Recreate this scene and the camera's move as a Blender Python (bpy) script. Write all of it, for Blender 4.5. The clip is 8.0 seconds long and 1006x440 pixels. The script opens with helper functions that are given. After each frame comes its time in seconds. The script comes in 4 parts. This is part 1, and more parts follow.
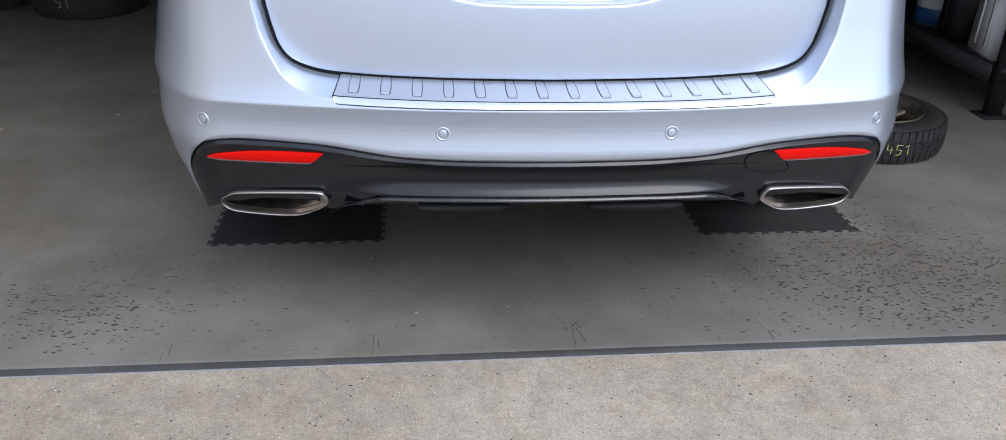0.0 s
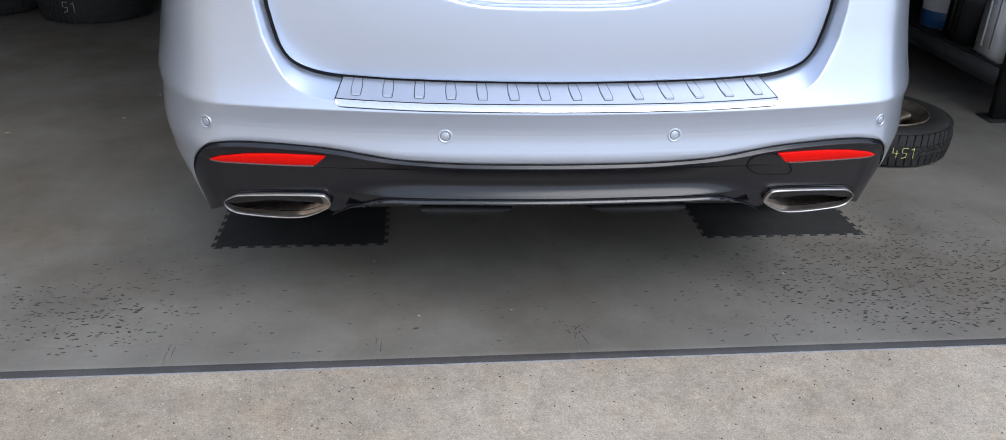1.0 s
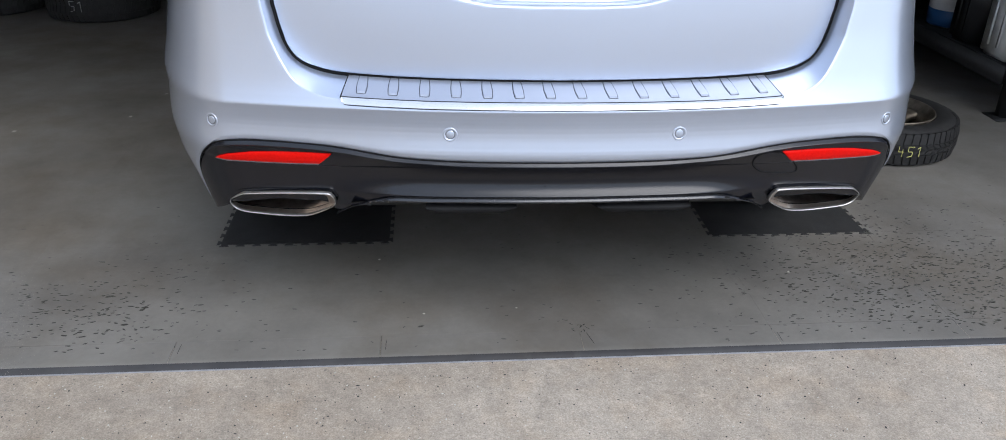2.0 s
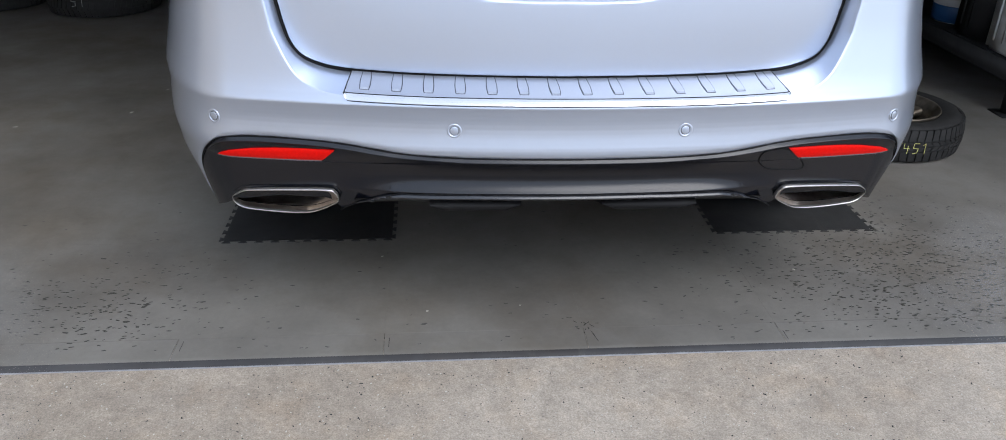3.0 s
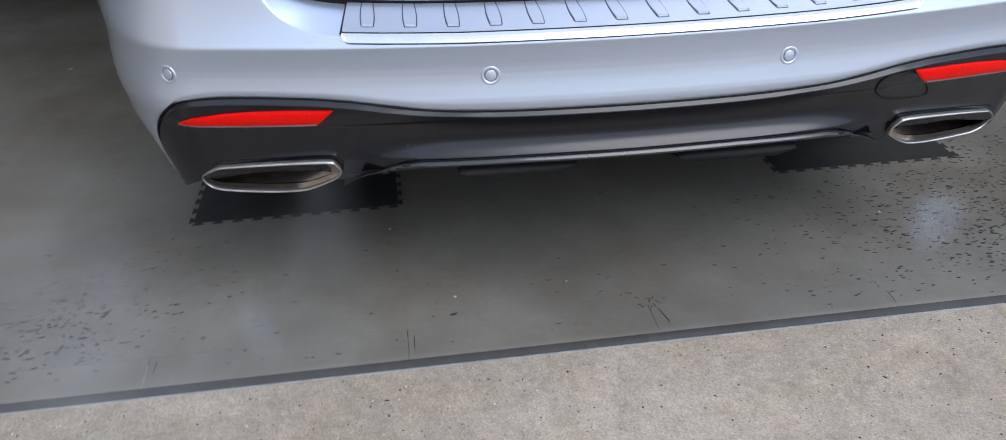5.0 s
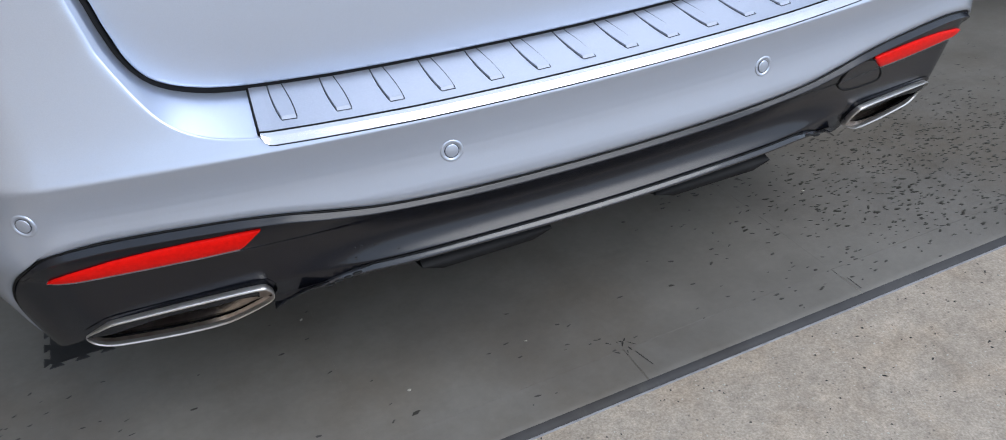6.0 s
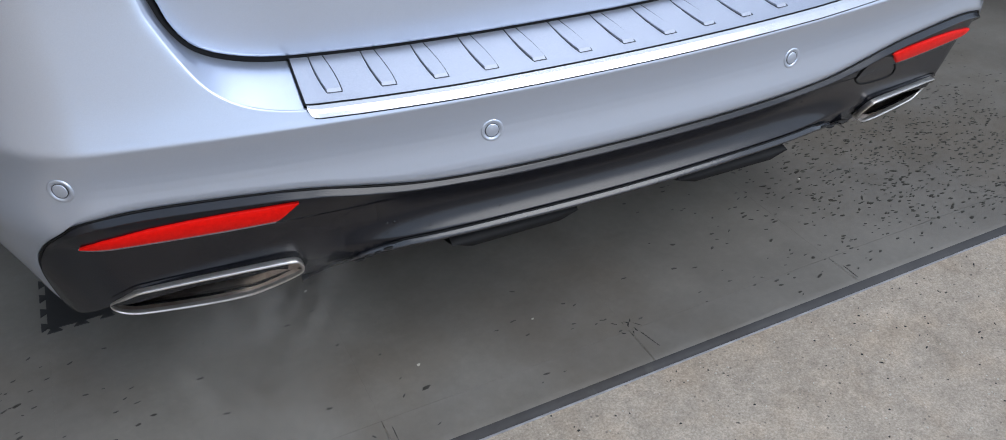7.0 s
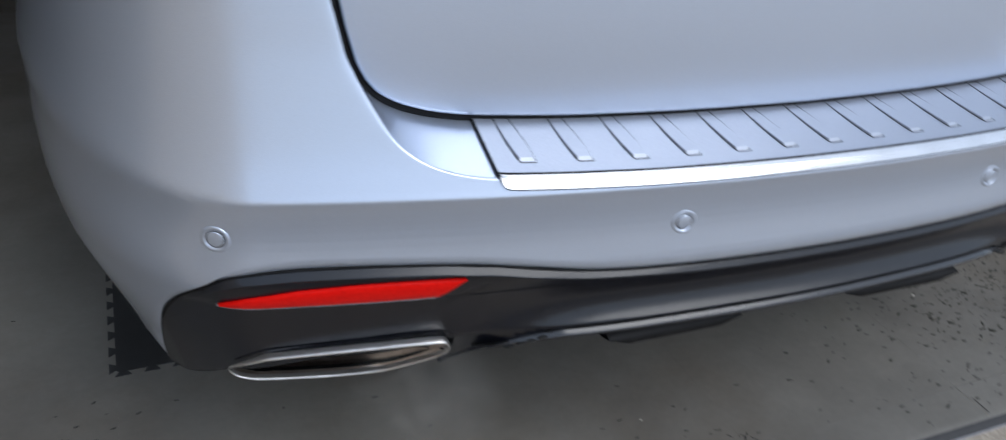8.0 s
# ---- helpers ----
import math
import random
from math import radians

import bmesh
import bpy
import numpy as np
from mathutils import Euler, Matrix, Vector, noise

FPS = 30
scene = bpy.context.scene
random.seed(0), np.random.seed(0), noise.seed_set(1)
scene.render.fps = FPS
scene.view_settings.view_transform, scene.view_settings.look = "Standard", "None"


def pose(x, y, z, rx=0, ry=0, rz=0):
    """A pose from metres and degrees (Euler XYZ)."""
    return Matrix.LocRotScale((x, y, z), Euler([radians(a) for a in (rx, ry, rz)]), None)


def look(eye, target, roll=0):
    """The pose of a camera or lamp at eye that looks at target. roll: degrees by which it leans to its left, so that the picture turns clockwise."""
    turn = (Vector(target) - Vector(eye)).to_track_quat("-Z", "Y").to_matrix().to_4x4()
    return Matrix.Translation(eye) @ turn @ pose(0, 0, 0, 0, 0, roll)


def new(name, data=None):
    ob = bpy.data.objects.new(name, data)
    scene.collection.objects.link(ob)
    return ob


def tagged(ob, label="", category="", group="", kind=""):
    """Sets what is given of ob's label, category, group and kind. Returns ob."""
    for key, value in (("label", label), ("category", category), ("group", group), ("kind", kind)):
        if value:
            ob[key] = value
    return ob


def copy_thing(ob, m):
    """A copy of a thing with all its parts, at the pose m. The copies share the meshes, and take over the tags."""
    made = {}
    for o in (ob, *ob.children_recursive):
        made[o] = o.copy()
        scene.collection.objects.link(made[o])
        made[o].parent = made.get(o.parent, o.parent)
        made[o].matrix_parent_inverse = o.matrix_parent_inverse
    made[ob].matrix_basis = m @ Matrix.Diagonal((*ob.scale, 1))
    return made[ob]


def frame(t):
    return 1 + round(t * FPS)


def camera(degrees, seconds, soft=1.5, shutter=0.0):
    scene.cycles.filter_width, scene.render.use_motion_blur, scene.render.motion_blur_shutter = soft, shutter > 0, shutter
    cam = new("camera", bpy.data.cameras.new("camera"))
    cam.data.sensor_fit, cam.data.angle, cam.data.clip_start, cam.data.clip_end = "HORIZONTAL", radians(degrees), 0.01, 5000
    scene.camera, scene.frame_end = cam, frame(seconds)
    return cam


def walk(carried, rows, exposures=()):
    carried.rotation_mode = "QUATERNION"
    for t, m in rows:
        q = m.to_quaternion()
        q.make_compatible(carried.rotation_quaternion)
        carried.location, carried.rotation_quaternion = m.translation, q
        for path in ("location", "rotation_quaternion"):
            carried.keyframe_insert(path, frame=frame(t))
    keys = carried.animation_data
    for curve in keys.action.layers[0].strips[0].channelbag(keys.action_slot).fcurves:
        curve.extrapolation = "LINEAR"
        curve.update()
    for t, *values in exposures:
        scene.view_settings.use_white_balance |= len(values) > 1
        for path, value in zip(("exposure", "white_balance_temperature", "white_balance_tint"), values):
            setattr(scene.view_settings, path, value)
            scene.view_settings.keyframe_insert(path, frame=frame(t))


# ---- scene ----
cam = camera(61.4, 8.0, soft=0.9, shutter=0.3)
PATH = [
    (0, (-0.2706, -1.7575, 1.2789), (-0.1165, -0.0472, 0.4073), 1.6),
    (0.5, (-0.2648, -1.7565, 1.2789), (-0.1156, -0.0414, 0.4151), 1.5),
    (1, (-0.261, -1.7584, 1.275), (-0.1213, -0.0424, 0.4112), 1.4),
    (1.5, (-0.2581, -1.7652, 1.275), (-0.1262, -0.0482, 0.4122), 1.3),
    (3, (-0.2668, -1.7469, 1.2692), (-0.1416, -0.0356, 0.3958), 1.3),
    (3.5, (-0.2639, -1.7324, 1.2558), (-0.1339, -0.0299, 0.365), 1.4),
    (4, (-0.2802, -1.6438, 1.1777), (-0.1493, -0.0019, 0.1782), 1.4),
    (4.2, (-0.3072, -1.5658, 1.1749), (-0.1782, 0.0549, 0.1435), 1.2),
    (5.3, (-0.4122, -1.1893, 1.1267), (-0.1887, 0.4333, 0.1136), -3.6),
    (5.5, (-0.4401, -1.0901, 1.1354), (-0.1782, 0.5229, 0.1156), -5.7),
    (6, (-0.5614, -0.9591, 1.1566), (0.0221, 0.5287, 0.0809), -4.5),
    (6.5, (-0.6442, -0.9168, 1.17), (0.0116, 0.5133, 0.0587), -2.4),
    (7, (-0.6616, -0.9139, 1.172), (-0.0039, 0.5017, 0.0443), -0.5),
    (7.5, (-0.6972, -0.8792, 1.1681), (-0.0173, 0.5441, 0.0626), 0.9),
    (8, (-0.8205, -0.7145, 1.1219), (-0.1387, 0.7762, 0.1107), 5.8),
]
walk(cam, [(t, look(eye, target, roll)) for t, eye, target, roll in PATH],
     [(0.0, 0.60, 6250, 11), (4.2, 0.50, 6240, 11), (5.5, 0.50, 6180, 10), (6.2, 0.34, 6170, 10), (7.2, 0.28, 6180, 10), (7.6, 0.31, 6180, 10), (8.0, 0.10, 6150, 9)])

# world: bright overcast sky over the forecourt
world = bpy.data.worlds.new("sky")
scene.world = world
world.use_nodes = True
wn = world.node_tree
sky = wn.nodes.new("ShaderNodeTexSky")
sky.sky_type, sky.sun_disc = "NISHITA", False
sky.sun_elevation, sky.sun_rotation = radians(48), radians(149)
sky.air_density, sky.dust_density, sky.ozone_density = 1.0, 2.4, 1.0
wn.nodes["Background"].inputs["Strength"].default_value = 0.14
veil = wn.nodes.new("ShaderNodeMix")
veil.data_type = "RGBA"
veil.inputs[0].default_value = 0.75
veil.inputs[7].default_value = (6.0, 6.9, 8.2, 1)
wn.links.new(sky.outputs["Color"], veil.inputs[6])
wn.links.new(veil.outputs[2], wn.nodes["Background"].inputs["Color"])
sun = new("sun", bpy.data.lights.new("sun", "SUN"))
sun.data.energy, sun.data.angle, sun.data.color = 1.05, radians(38), (1.0, 0.985, 0.97)
sun.matrix_world = look((2.3, -3.8, 4.9), (0, 0, 0))


# ---- materials ----
class Mat:
    """A node material with short calls for its nodes."""

    def __init__(self, name, colour=(0.5, 0.5, 0.5), rough=0.5, metal=0.0, coat=0.0, spec=0.5):
        self.m = bpy.data.materials.new(name)
        self.m.use_nodes = True
        self.t = self.m.node_tree
        self.b = self.t.nodes["Principled BSDF"]
        self.put(self.b, "Base Color", (*colour, 1))
        self.put(self.b, "Roughness", rough)
        self.put(self.b, "Metallic", metal)
        self.put(self.b, "Coat Weight", coat)
        self.put(self.b, "Coat Roughness", 0.04)
        self.put(self.b, "Specular IOR Level", spec)
        self.co = self.t.nodes.new("ShaderNodeTexCoord").outputs["Object"]

    def put(self, node, slot, value):
        if isinstance(value, bpy.types.NodeSocket):
            self.t.links.new(value, node.inputs[slot])
        else:
            node.inputs[slot].default_value = value

    def noise(self, scale, detail=4.0, rough=0.55, stretch=None, seed=0.0):
        n = self.t.nodes.new("ShaderNodeTexNoise")
        mp = self.t.nodes.new("ShaderNodeMapping")
        self.put(mp, "Vector", self.co)
        mp.inputs["Location"].default_value = (seed, seed * 0.7, 0)
        mp.inputs["Scale"].default_value = stretch or (1, 1, 1)
        self.put(n, "Vector", mp.outputs["Vector"])
        self.put(n, "Scale", scale)
        self.put(n, "Detail", detail)
        self.put(n, "Roughness", rough)
        return n.outputs["Fac"]

    def cells(self, scale, feature="F1", seed=0.0):
        n = self.t.nodes.new("ShaderNodeTexVoronoi")
        n.feature = feature
        mp = self.t.nodes.new("ShaderNodeMapping")
        self.put(mp, "Vector", self.co)
        mp.inputs["Location"].default_value = (seed, seed, 0)
        self.put(n, "Vector", mp.outputs["Vector"])
        self.put(n, "Scale", scale)
        return n.outputs["Distance"]

    def ramp(self, fac, *stops):
        n = self.t.nodes.new("ShaderNodeValToRGB")
        e = n.color_ramp.elements
        while len(e) < len(stops):
            e.new(0.5)
        for el, (p, c) in zip(e, stops):
            el.position = p
            el.color = (*c, 1) if isinstance(c, tuple) else (c, c, c, 1)
        self.put(n, "Fac", fac)
        return n.outputs["Color"]

    def mix(self, a, b, fac, blend="MIX"):
        n = self.t.nodes.new("ShaderNodeMix")
        n.data_type, n.blend_type = "RGBA", blend
        self.put(n, 0, fac)
        for i, v in ((6, a), (7, b)):
            if isinstance(v, tuple) and len(v) == 3:
                v = (*v, 1)
            self.put(n, i, v)
        return n.outputs[2]

    def math(self, op, a, b=0.0):
        n = self.t.nodes.new("ShaderNodeMath")
        n.operation = op
        self.put(n, 0, a)
        self.put(n, 1, b)
        return n.outputs[0]

    def set(self, slot, value):
        self.put(self.b, slot, value)
        return self

    def bump(self, height, strength=0.3, distance=0.002):
        n = self.t.nodes.new("ShaderNodeBump")
        self.put(n, "Height", height)
        self.put(n, "Strength", strength)
        self.put(n, "Distance", distance)
        self.put(self.b, "Normal", n.outputs["Normal"])
        return self

    def random(self):
        return self.t.nodes.new("ShaderNodeObjectInfo").outputs["Random"]


def paint_material():
    k = Mat("silver_paint", (0.6, 0.64, 0.73), 0.34, 0.72, 1.0)
    flake = k.noise(900, 2)
    k.set("Base Color", k.mix((0.525, 0.58, 0.69), (0.62, 0.68, 0.80), flake))
    k.set("Roughness", k.ramp(k.noise(1.8, 4, 0.6, seed=2.0), (0.3, 0.30), (0.7, 0.36)))
    dust = k.noise(7, 5, 0.6)
    k.set("Coat Roughness", k.ramp(dust, (0.35, 0.03), (0.75, 0.10)))
    return k.m


def concrete_material():
    k = Mat("concrete", rough=0.85)
    big = k.noise(1.3, 5, 0.6)
    mid = k.noise(14, 6, 0.65)
    fine = k.noise(230, 6, 0.75)
    col = k.ramp(big, (0.32, (0.32, 0.268, 0.212)), (0.66, (0.455, 0.395, 0.325)))
    col = k.mix(col, k.ramp(mid, (0.32, 0.3), (0.68, 0.7)), 0.34, "OVERLAY")
    col = k.mix(col, k.ramp(k.noise(62, 5, 0.7, seed=7.0), (0.38, 0.2), (0.62, 0.8)), 0.14, "OVERLAY")
    tan = k.ramp(k.noise(6, 6, 0.65, seed=12.0), (0.48, 0.0), (0.64, 1.0))
    col = k.mix(col, k.mix(col, (1.06, 0.93, 0.78), 1.0, "MULTIPLY"), k.math("MULTIPLY", tan, 0.3))
    col = k.mix(col, k.ramp(fine, (0.36, 0.08), (0.64, 0.92)), 0.33, "OVERLAY")
    stone = k.ramp(k.cells(60), (0.10, 1.0), (0.17, 0.0))
    pick = k.ramp(k.noise(45, 2, seed=4.0), (0.47, 0.0), (0.54, 1.0))
    col = k.mix(col, (0.14, 0.125, 0.11), k.math("MULTIPLY", k.math("MULTIPLY", stone, pick), 0.7))
    pale = k.ramp(k.cells(75, seed=3.0), (0.08, 1.0), (0.13, 0.0))
    pick2 = k.ramp(k.noise(40, 2, seed=9.0), (0.46, 0.0), (0.54, 1.0))
    col = k.mix(col, (0.66, 0.62, 0.55), k.math("MULTIPLY", k.math("MULTIPLY", pale, pick2), 0.7))
    streak = k.ramp(k.noise(5, 6, 0.65, (0.35, 3.0, 1.0), 6.0), (0.56, 0.0), (0.72, 1.0))
    col = k.mix(col, (0.27, 0.235, 0.20), k.math("MULTIPLY", streak, 0.30))
    # a rain-wet band beyond the dry apron, with a wandering edge
    sep = k.t.nodes.new("ShaderNodeSeparateXYZ")
    k.put(sep, "Vector", k.co)
    edge = k.math("ADD", sep.outputs["Y"], k.math("MULTIPLY", k.math("SUBTRACT", k.noise(2.2, 6, 0.6, seed=2.0), 0.5), 0.16))
    wet = k.ramp(k.math("MULTIPLY", k.math("ADD", edge, 0.415), -8.0), (0.0, 0.0), (0.12, 1.0))
    wet = k.math("MULTIPLY", wet, k.ramp(k.math("ADD", edge, 1.6), (0.20, 0.0), (0.32, 1.0)))
    col = k.mix(col, k.mix(col, (0.34, 0.35, 0.37), 1.0, "MULTIPLY"), k.math("MULTIPLY", wet, 0.75))
    k.set("Base Color", col)
    k.set("Roughness", k.mix((0.88, 0.88, 0.88), (0.45, 0.45, 0.45), wet))
    k.bump(k.mix(fine, mid, 0.35), 0.4, 0.002)
    return k.m


def tile_material(name, low, high, spec=0.5):
    k = Mat(name, rough=0.6, spec=spec)
    k.co = k.t.nodes.new("ShaderNodeNewGeometry").outputs["Position"]
    big = k.noise(2.1, 5, 0.6)
    fine = k.noise(60, 5, 0.7)
    col = k.ramp(big, (0.3, low), (0.7, high))
    col = k.mix(col, k.ramp(fine, (0.3, 0.4), (0.7, 0.6)), 0.25, "OVERLAY")
    scuff = k.ramp(k.noise(9, 6, 0.7, (1, 0.25, 1), 5.0), (0.58, 0.0), (0.75, 1.0))
    col = k.mix(col, (0.17, 0.165, 0.15), k.math("MULTIPLY", scuff, 0.25))
    stain = k.ramp(k.noise(1.1, 7, 0.68, seed=3.0), (0.46, 0.0), (0.66, 1.0))
    col = k.mix(col, k.mix(col, (0.70, 0.62, 0.52), 1.0, "MULTIPLY"), k.math("MULTIPLY", stain, 0.7))
    k.set("Base Color", col)
    k.set("Roughness", k.ramp(k.noise(5, 4, 0.6, seed=1.0), (0.3, 0.42), (0.7, 0.66)))
    k.bump(k.noise(350, 3), 0.25, 0.001)
    return k.m


def speckled(name, low, high, scale, rough, metal=0.0, coat=0.0, bump=0.0, spec=0.5):
    k = Mat(name, low, rough, metal, coat, spec)
    k.set("Base Color", k.ramp(k.noise(scale, 5, 0.6), (0.3, low), (0.7, high)))
    if bump:
        k.bump(k.noise(scale * 6, 3), bump, 0.001)
    return k.m


PAINT = paint_material()
CONCRETE = concrete_material()
TILE = tile_material("grey_rubber_tile", (0.156, 0.146, 0.130), (0.248, 0.234, 0.209))
BLACK_TILE = tile_material("black_rubber_tile", (0.028, 0.028, 0.029), (0.048, 0.048, 0.048))
EDGING = tile_material("dark_edging", (0.038, 0.038, 0.040), (0.078, 0.076, 0.077), 0.15)
# pale rubber that paints the highlight along the edging's foot
TOE = speckled("toe_highlight", (0.20, 0.20, 0.215), (0.34, 0.34, 0.355), 22, 0.4)
VALANCE = speckled("satin_black_plastic", (0.004, 0.0045, 0.008), (0.007, 0.008, 0.013), 40, 0.25, bump=0.03, spec=0.54)
GLOSS = speckled("gloss_black_plastic", (0.008, 0.008, 0.009), (0.012, 0.012, 0.013), 20, 0.08, coat=0.5)
LACQUER = speckled("black_lacquer", (0.015, 0.016, 0.02), (0.022, 0.023, 0.028), 20, 0.20, coat=0.3, spec=0.6)
MATT = speckled("matt_black_plastic", (0.007, 0.007, 0.007), (0.012, 0.012, 0.012), 30, 0.6, spec=0.3)
# dark blue-grey that paints the shade of narrow grooves
GROOVE = speckled("groove_shade", (0.03, 0.033, 0.045), (0.05, 0.055, 0.07), 60, 0.6)
# dead black for joints, flaps and the strip that darkens the gate's gap
DEAD_BLACK = speckled("dead_black", (0.004, 0.004, 0.0045), (0.007, 0.007, 0.008), 30, 0.65, spec=0.25)
CHROME = speckled("chrome", (0.66, 0.66, 0.68), (0.76, 0.76, 0.78), 12, 0.16, 1.0)
STEEL = speckled("brushed_steel", (0.62, 0.60, 0.58), (0.74, 0.72, 0.70), 60, 0.33, 0.9)
THROAT = speckled("browned_steel", (0.38, 0.30, 0.25), (0.62, 0.55, 0.49), 30, 0.36, 0.9)
SOOT = speckled("sooted_steel", (0.012, 0.011, 0.010), (0.05, 0.045, 0.04), 25, 0.6, 0.6)
# pale grey standing in for the highlight on the black plastic edge
BEAD = speckled("bead_highlight", (0.20, 0.20, 0.21), (0.30, 0.30, 0.31), 60, 0.3)
PAD = speckled("pad_metal", (0.42, 0.45, 0.52), (0.50, 0.53, 0.60), 500, 0.38, 0.6, 0.2)
RED = speckled("red_reflector", (0.74, 0.004, 0.002), (0.88, 0.008, 0.004), 160, 0.32, spec=0.12)
RUBBER = speckled("tyre_rubber", (0.011, 0.011, 0.011), (0.024, 0.023, 0.022), 30, 0.75, bump=0.3)
RIM = speckled("dirty_alloy", (0.11, 0.09, 0.07), (0.34, 0.30, 0.24), 18, 0.42, 0.8)
GLASS = Mat("dark_glass", (0.01, 0.012, 0.014), 0.03, 0.0, 1.0).m
# plaster set near black: the garage's inner shade is put into its colour
WALL = speckled("darkened_plaster", (0.05, 0.048, 0.046), (0.075, 0.072, 0.068), 3, 0.85, bump=0.1)
# left wall only: paler, so its reflection brightens the car's left wing
PALE_WALL = speckled("pale_plaster", (0.40, 0.365, 0.32), (0.48, 0.445, 0.39), 3, 0.85)
BEIGE = speckled("beige_render", (0.60, 0.51, 0.41), (0.70, 0.61, 0.50), 2.5, 0.9, bump=0.1)
# ceiling grey lowered as well, for less bounced light inside
CEIL = speckled("grey_ceiling", (0.13, 0.13, 0.127), (0.17, 0.17, 0.165), 3, 0.85)


# ---- mesh helpers ----
def finish(name, bm, material, smooth=True):
    me = bpy.data.meshes.new(name)
    bm.normal_update()
    bm.to_mesh(me)
    bm.free()
    for m in material if isinstance(material, (list, tuple)) else (material,):
        me.materials.append(m)
    if smooth:
        me.polygons.foreach_set("use_smooth", [True] * len(me.polygons))
    return me


def part(name, bm, material, parent, label="", smooth=True):
    ob = new(name, finish(name, bm, material, smooth))
    ob.parent = parent
    return tagged(ob, label)


def grid(rows, close_u=False, close_v=False, flip=False):
    """A sheet of quads through rows of points."""
    bm = bmesh.new()
    vs = [[bm.verts.new(p) for p in r] for r in rows]
    nr, nc = len(vs), len(vs[0])
    for i in range(nr if close_v else nr - 1):
        for j in range(nc if close_u else nc - 1):
            q = [vs[i][j], vs[i][(j + 1) % nc], vs[(i + 1) % nr][(j + 1) % nc], vs[(i + 1) % nr][j]]
            if flip:
                q.reverse()
            try:
                bm.faces.new(q)
            except ValueError:
                pass
    return bm


def box(lo, hi, bevel=0.0, bm=None):
    bm = bm or bmesh.new()
    c = [(a + b) / 2 for a, b in zip(lo, hi)]
    d = [abs(b - a) for a, b in zip(lo, hi)]
    g = bmesh.ops.create_cube(bm, size=1.0, matrix=Matrix.Translation(c) @ Matrix.Diagonal((*d, 1)))
    if bevel:
        es = list({e for v in g["verts"] for e in v.link_edges})
        bmesh.ops.bevel(bm, geom=es, offset=bevel, segments=2, affect="EDGES")
    return bm


def lathe(profile, n=48, axis="z"):
    rows = []
    for r, h in profile:
        ring = []
        for i in range(n):
            a = 2 * math.pi * i / n
            ring.append((r * math.cos(a), r * math.sin(a), h) if axis == "z" else (h, r * math.cos(a), r * math.sin(a)))
        rows.append(ring)
    return grid(rows, close_u=True)


def lerp(a, b, f):
    return a + (b - a) * f


def table(x, pts):
    """Piecewise value with eased corners."""
    return float(np.interp(x, [p[0] for p in pts], [p[1] for p in pts]))


def spline(pts, n):
    """Catmull-Rom through pts (tuples), n steps to a span."""
    out = []
    p = [np.array(q, float) for q in pts]
    p = [2 * p[0] - p[1]] + p + [2 * p[-1] - p[-2]]
    for i in range(1, len(p) - 2):
        for k in range(n):
            t = k / n
            out.append(0.5 * (2 * p[i] + (p[i + 1] - p[i - 1]) * t + (2 * p[i - 1] - 5 * p[i] + 4 * p[i + 1] - p[i + 2]) * t * t
                              + (3 * p[i] - p[i - 1] - 3 * p[i + 1] + p[i + 2]) * t ** 3))
    out.append(p[-2])
    return out


# ---- setting: forecourt, garage shell and floor ----
TURN = pose(0, 0, 0, 0, 0, 0.95)  # the building stands 0.95 degrees askew to the car
STEP = 0.522


def structure(name, bm, material, label, smooth=False):
    ob = new(name, finish(name, bm, material, smooth))
    ob.matrix_world = TURN
    return tagged(ob, label, kind="structure")


def ground_mesh():
    xs = [-600, -60, -12, -5] + [i * 0.25 for i in range(-12, 13)] + [5, 12, 60, 600]
    ys = [-600, -60, -12, -5] + [-3 + i * 0.25 for i in range(13)] + [8.2, 60, 600]
    return grid([[(x, y, -0.014) for x in xs] for y in ys])


structure("ground", ground_mesh(), CONCRETE, "weathered grey-brown concrete forecourt with a rain-wet band")
structure("wall_left", box((-3.75, 0.12, -0.02), (-3.5, 8.0, 3.3)), PALE_WALL, "plain plastered garage side wall, paled to brighten the wing")
structure("wall_right", box((2.95, 0.12, -0.02), (3.2, 8.0, 3.3)), WALL, "plain plastered garage side wall, darkened to deepen the shade inside")
structure("wall_back", box((-3.75, 8.0, -0.02), (3.25, 8.25, 3.3)), WALL, "plain plastered garage back wall, darkened to deepen the shade inside")
# unseen lintel, lowered to keep sky light out of the deep garage
structure("wall_front", box((-3.5, 0.30, 2.30), (2.95, 0.55, 3.3)), WALL, "plain unseen lintel, set low to hold back sky light")
# added out of view: gives the left wing its warm beige reflection
structure("reflected_wall", box((-5.3, -14.0, -0.02), (-5.05, 0.1, 4.6)), BEIGE, "plain beige rendered wall added out of view to warm the wing's reflections")
structure("ceiling", box((-3.75, 0.30, 3.3), (3.25, 8.25, 3.5)), CEIL, "plain grey garage ceiling")

X0, Y0 = 0.090, 0.105  # a corner of the tile grid


def tile_bm(inset=0.00004):
    """One floor tile with its rim dipped into the joint."""
    h = STEP / 2
    bm = bmesh.new()
    rings = [[(sx * (h - i), sy * (h - i), z) for sx, sy in ((-1, -1), (1, -1), (1, 1), (-1, 1))] for i, z in ((inset, -0.012), (inset, -0.0001), (inset + 0.0001, 0.0))]
    vs = [[bm.verts.new(p) for p in r] for r in rings]
    for a, b in zip(vs, vs[1:]):
        for i in range(4):
            bm.faces.new((a[i], a[(i + 1) % 4], b[(i + 1) % 4], b[i]))
    bm.faces.new(vs[-1])
    return bm


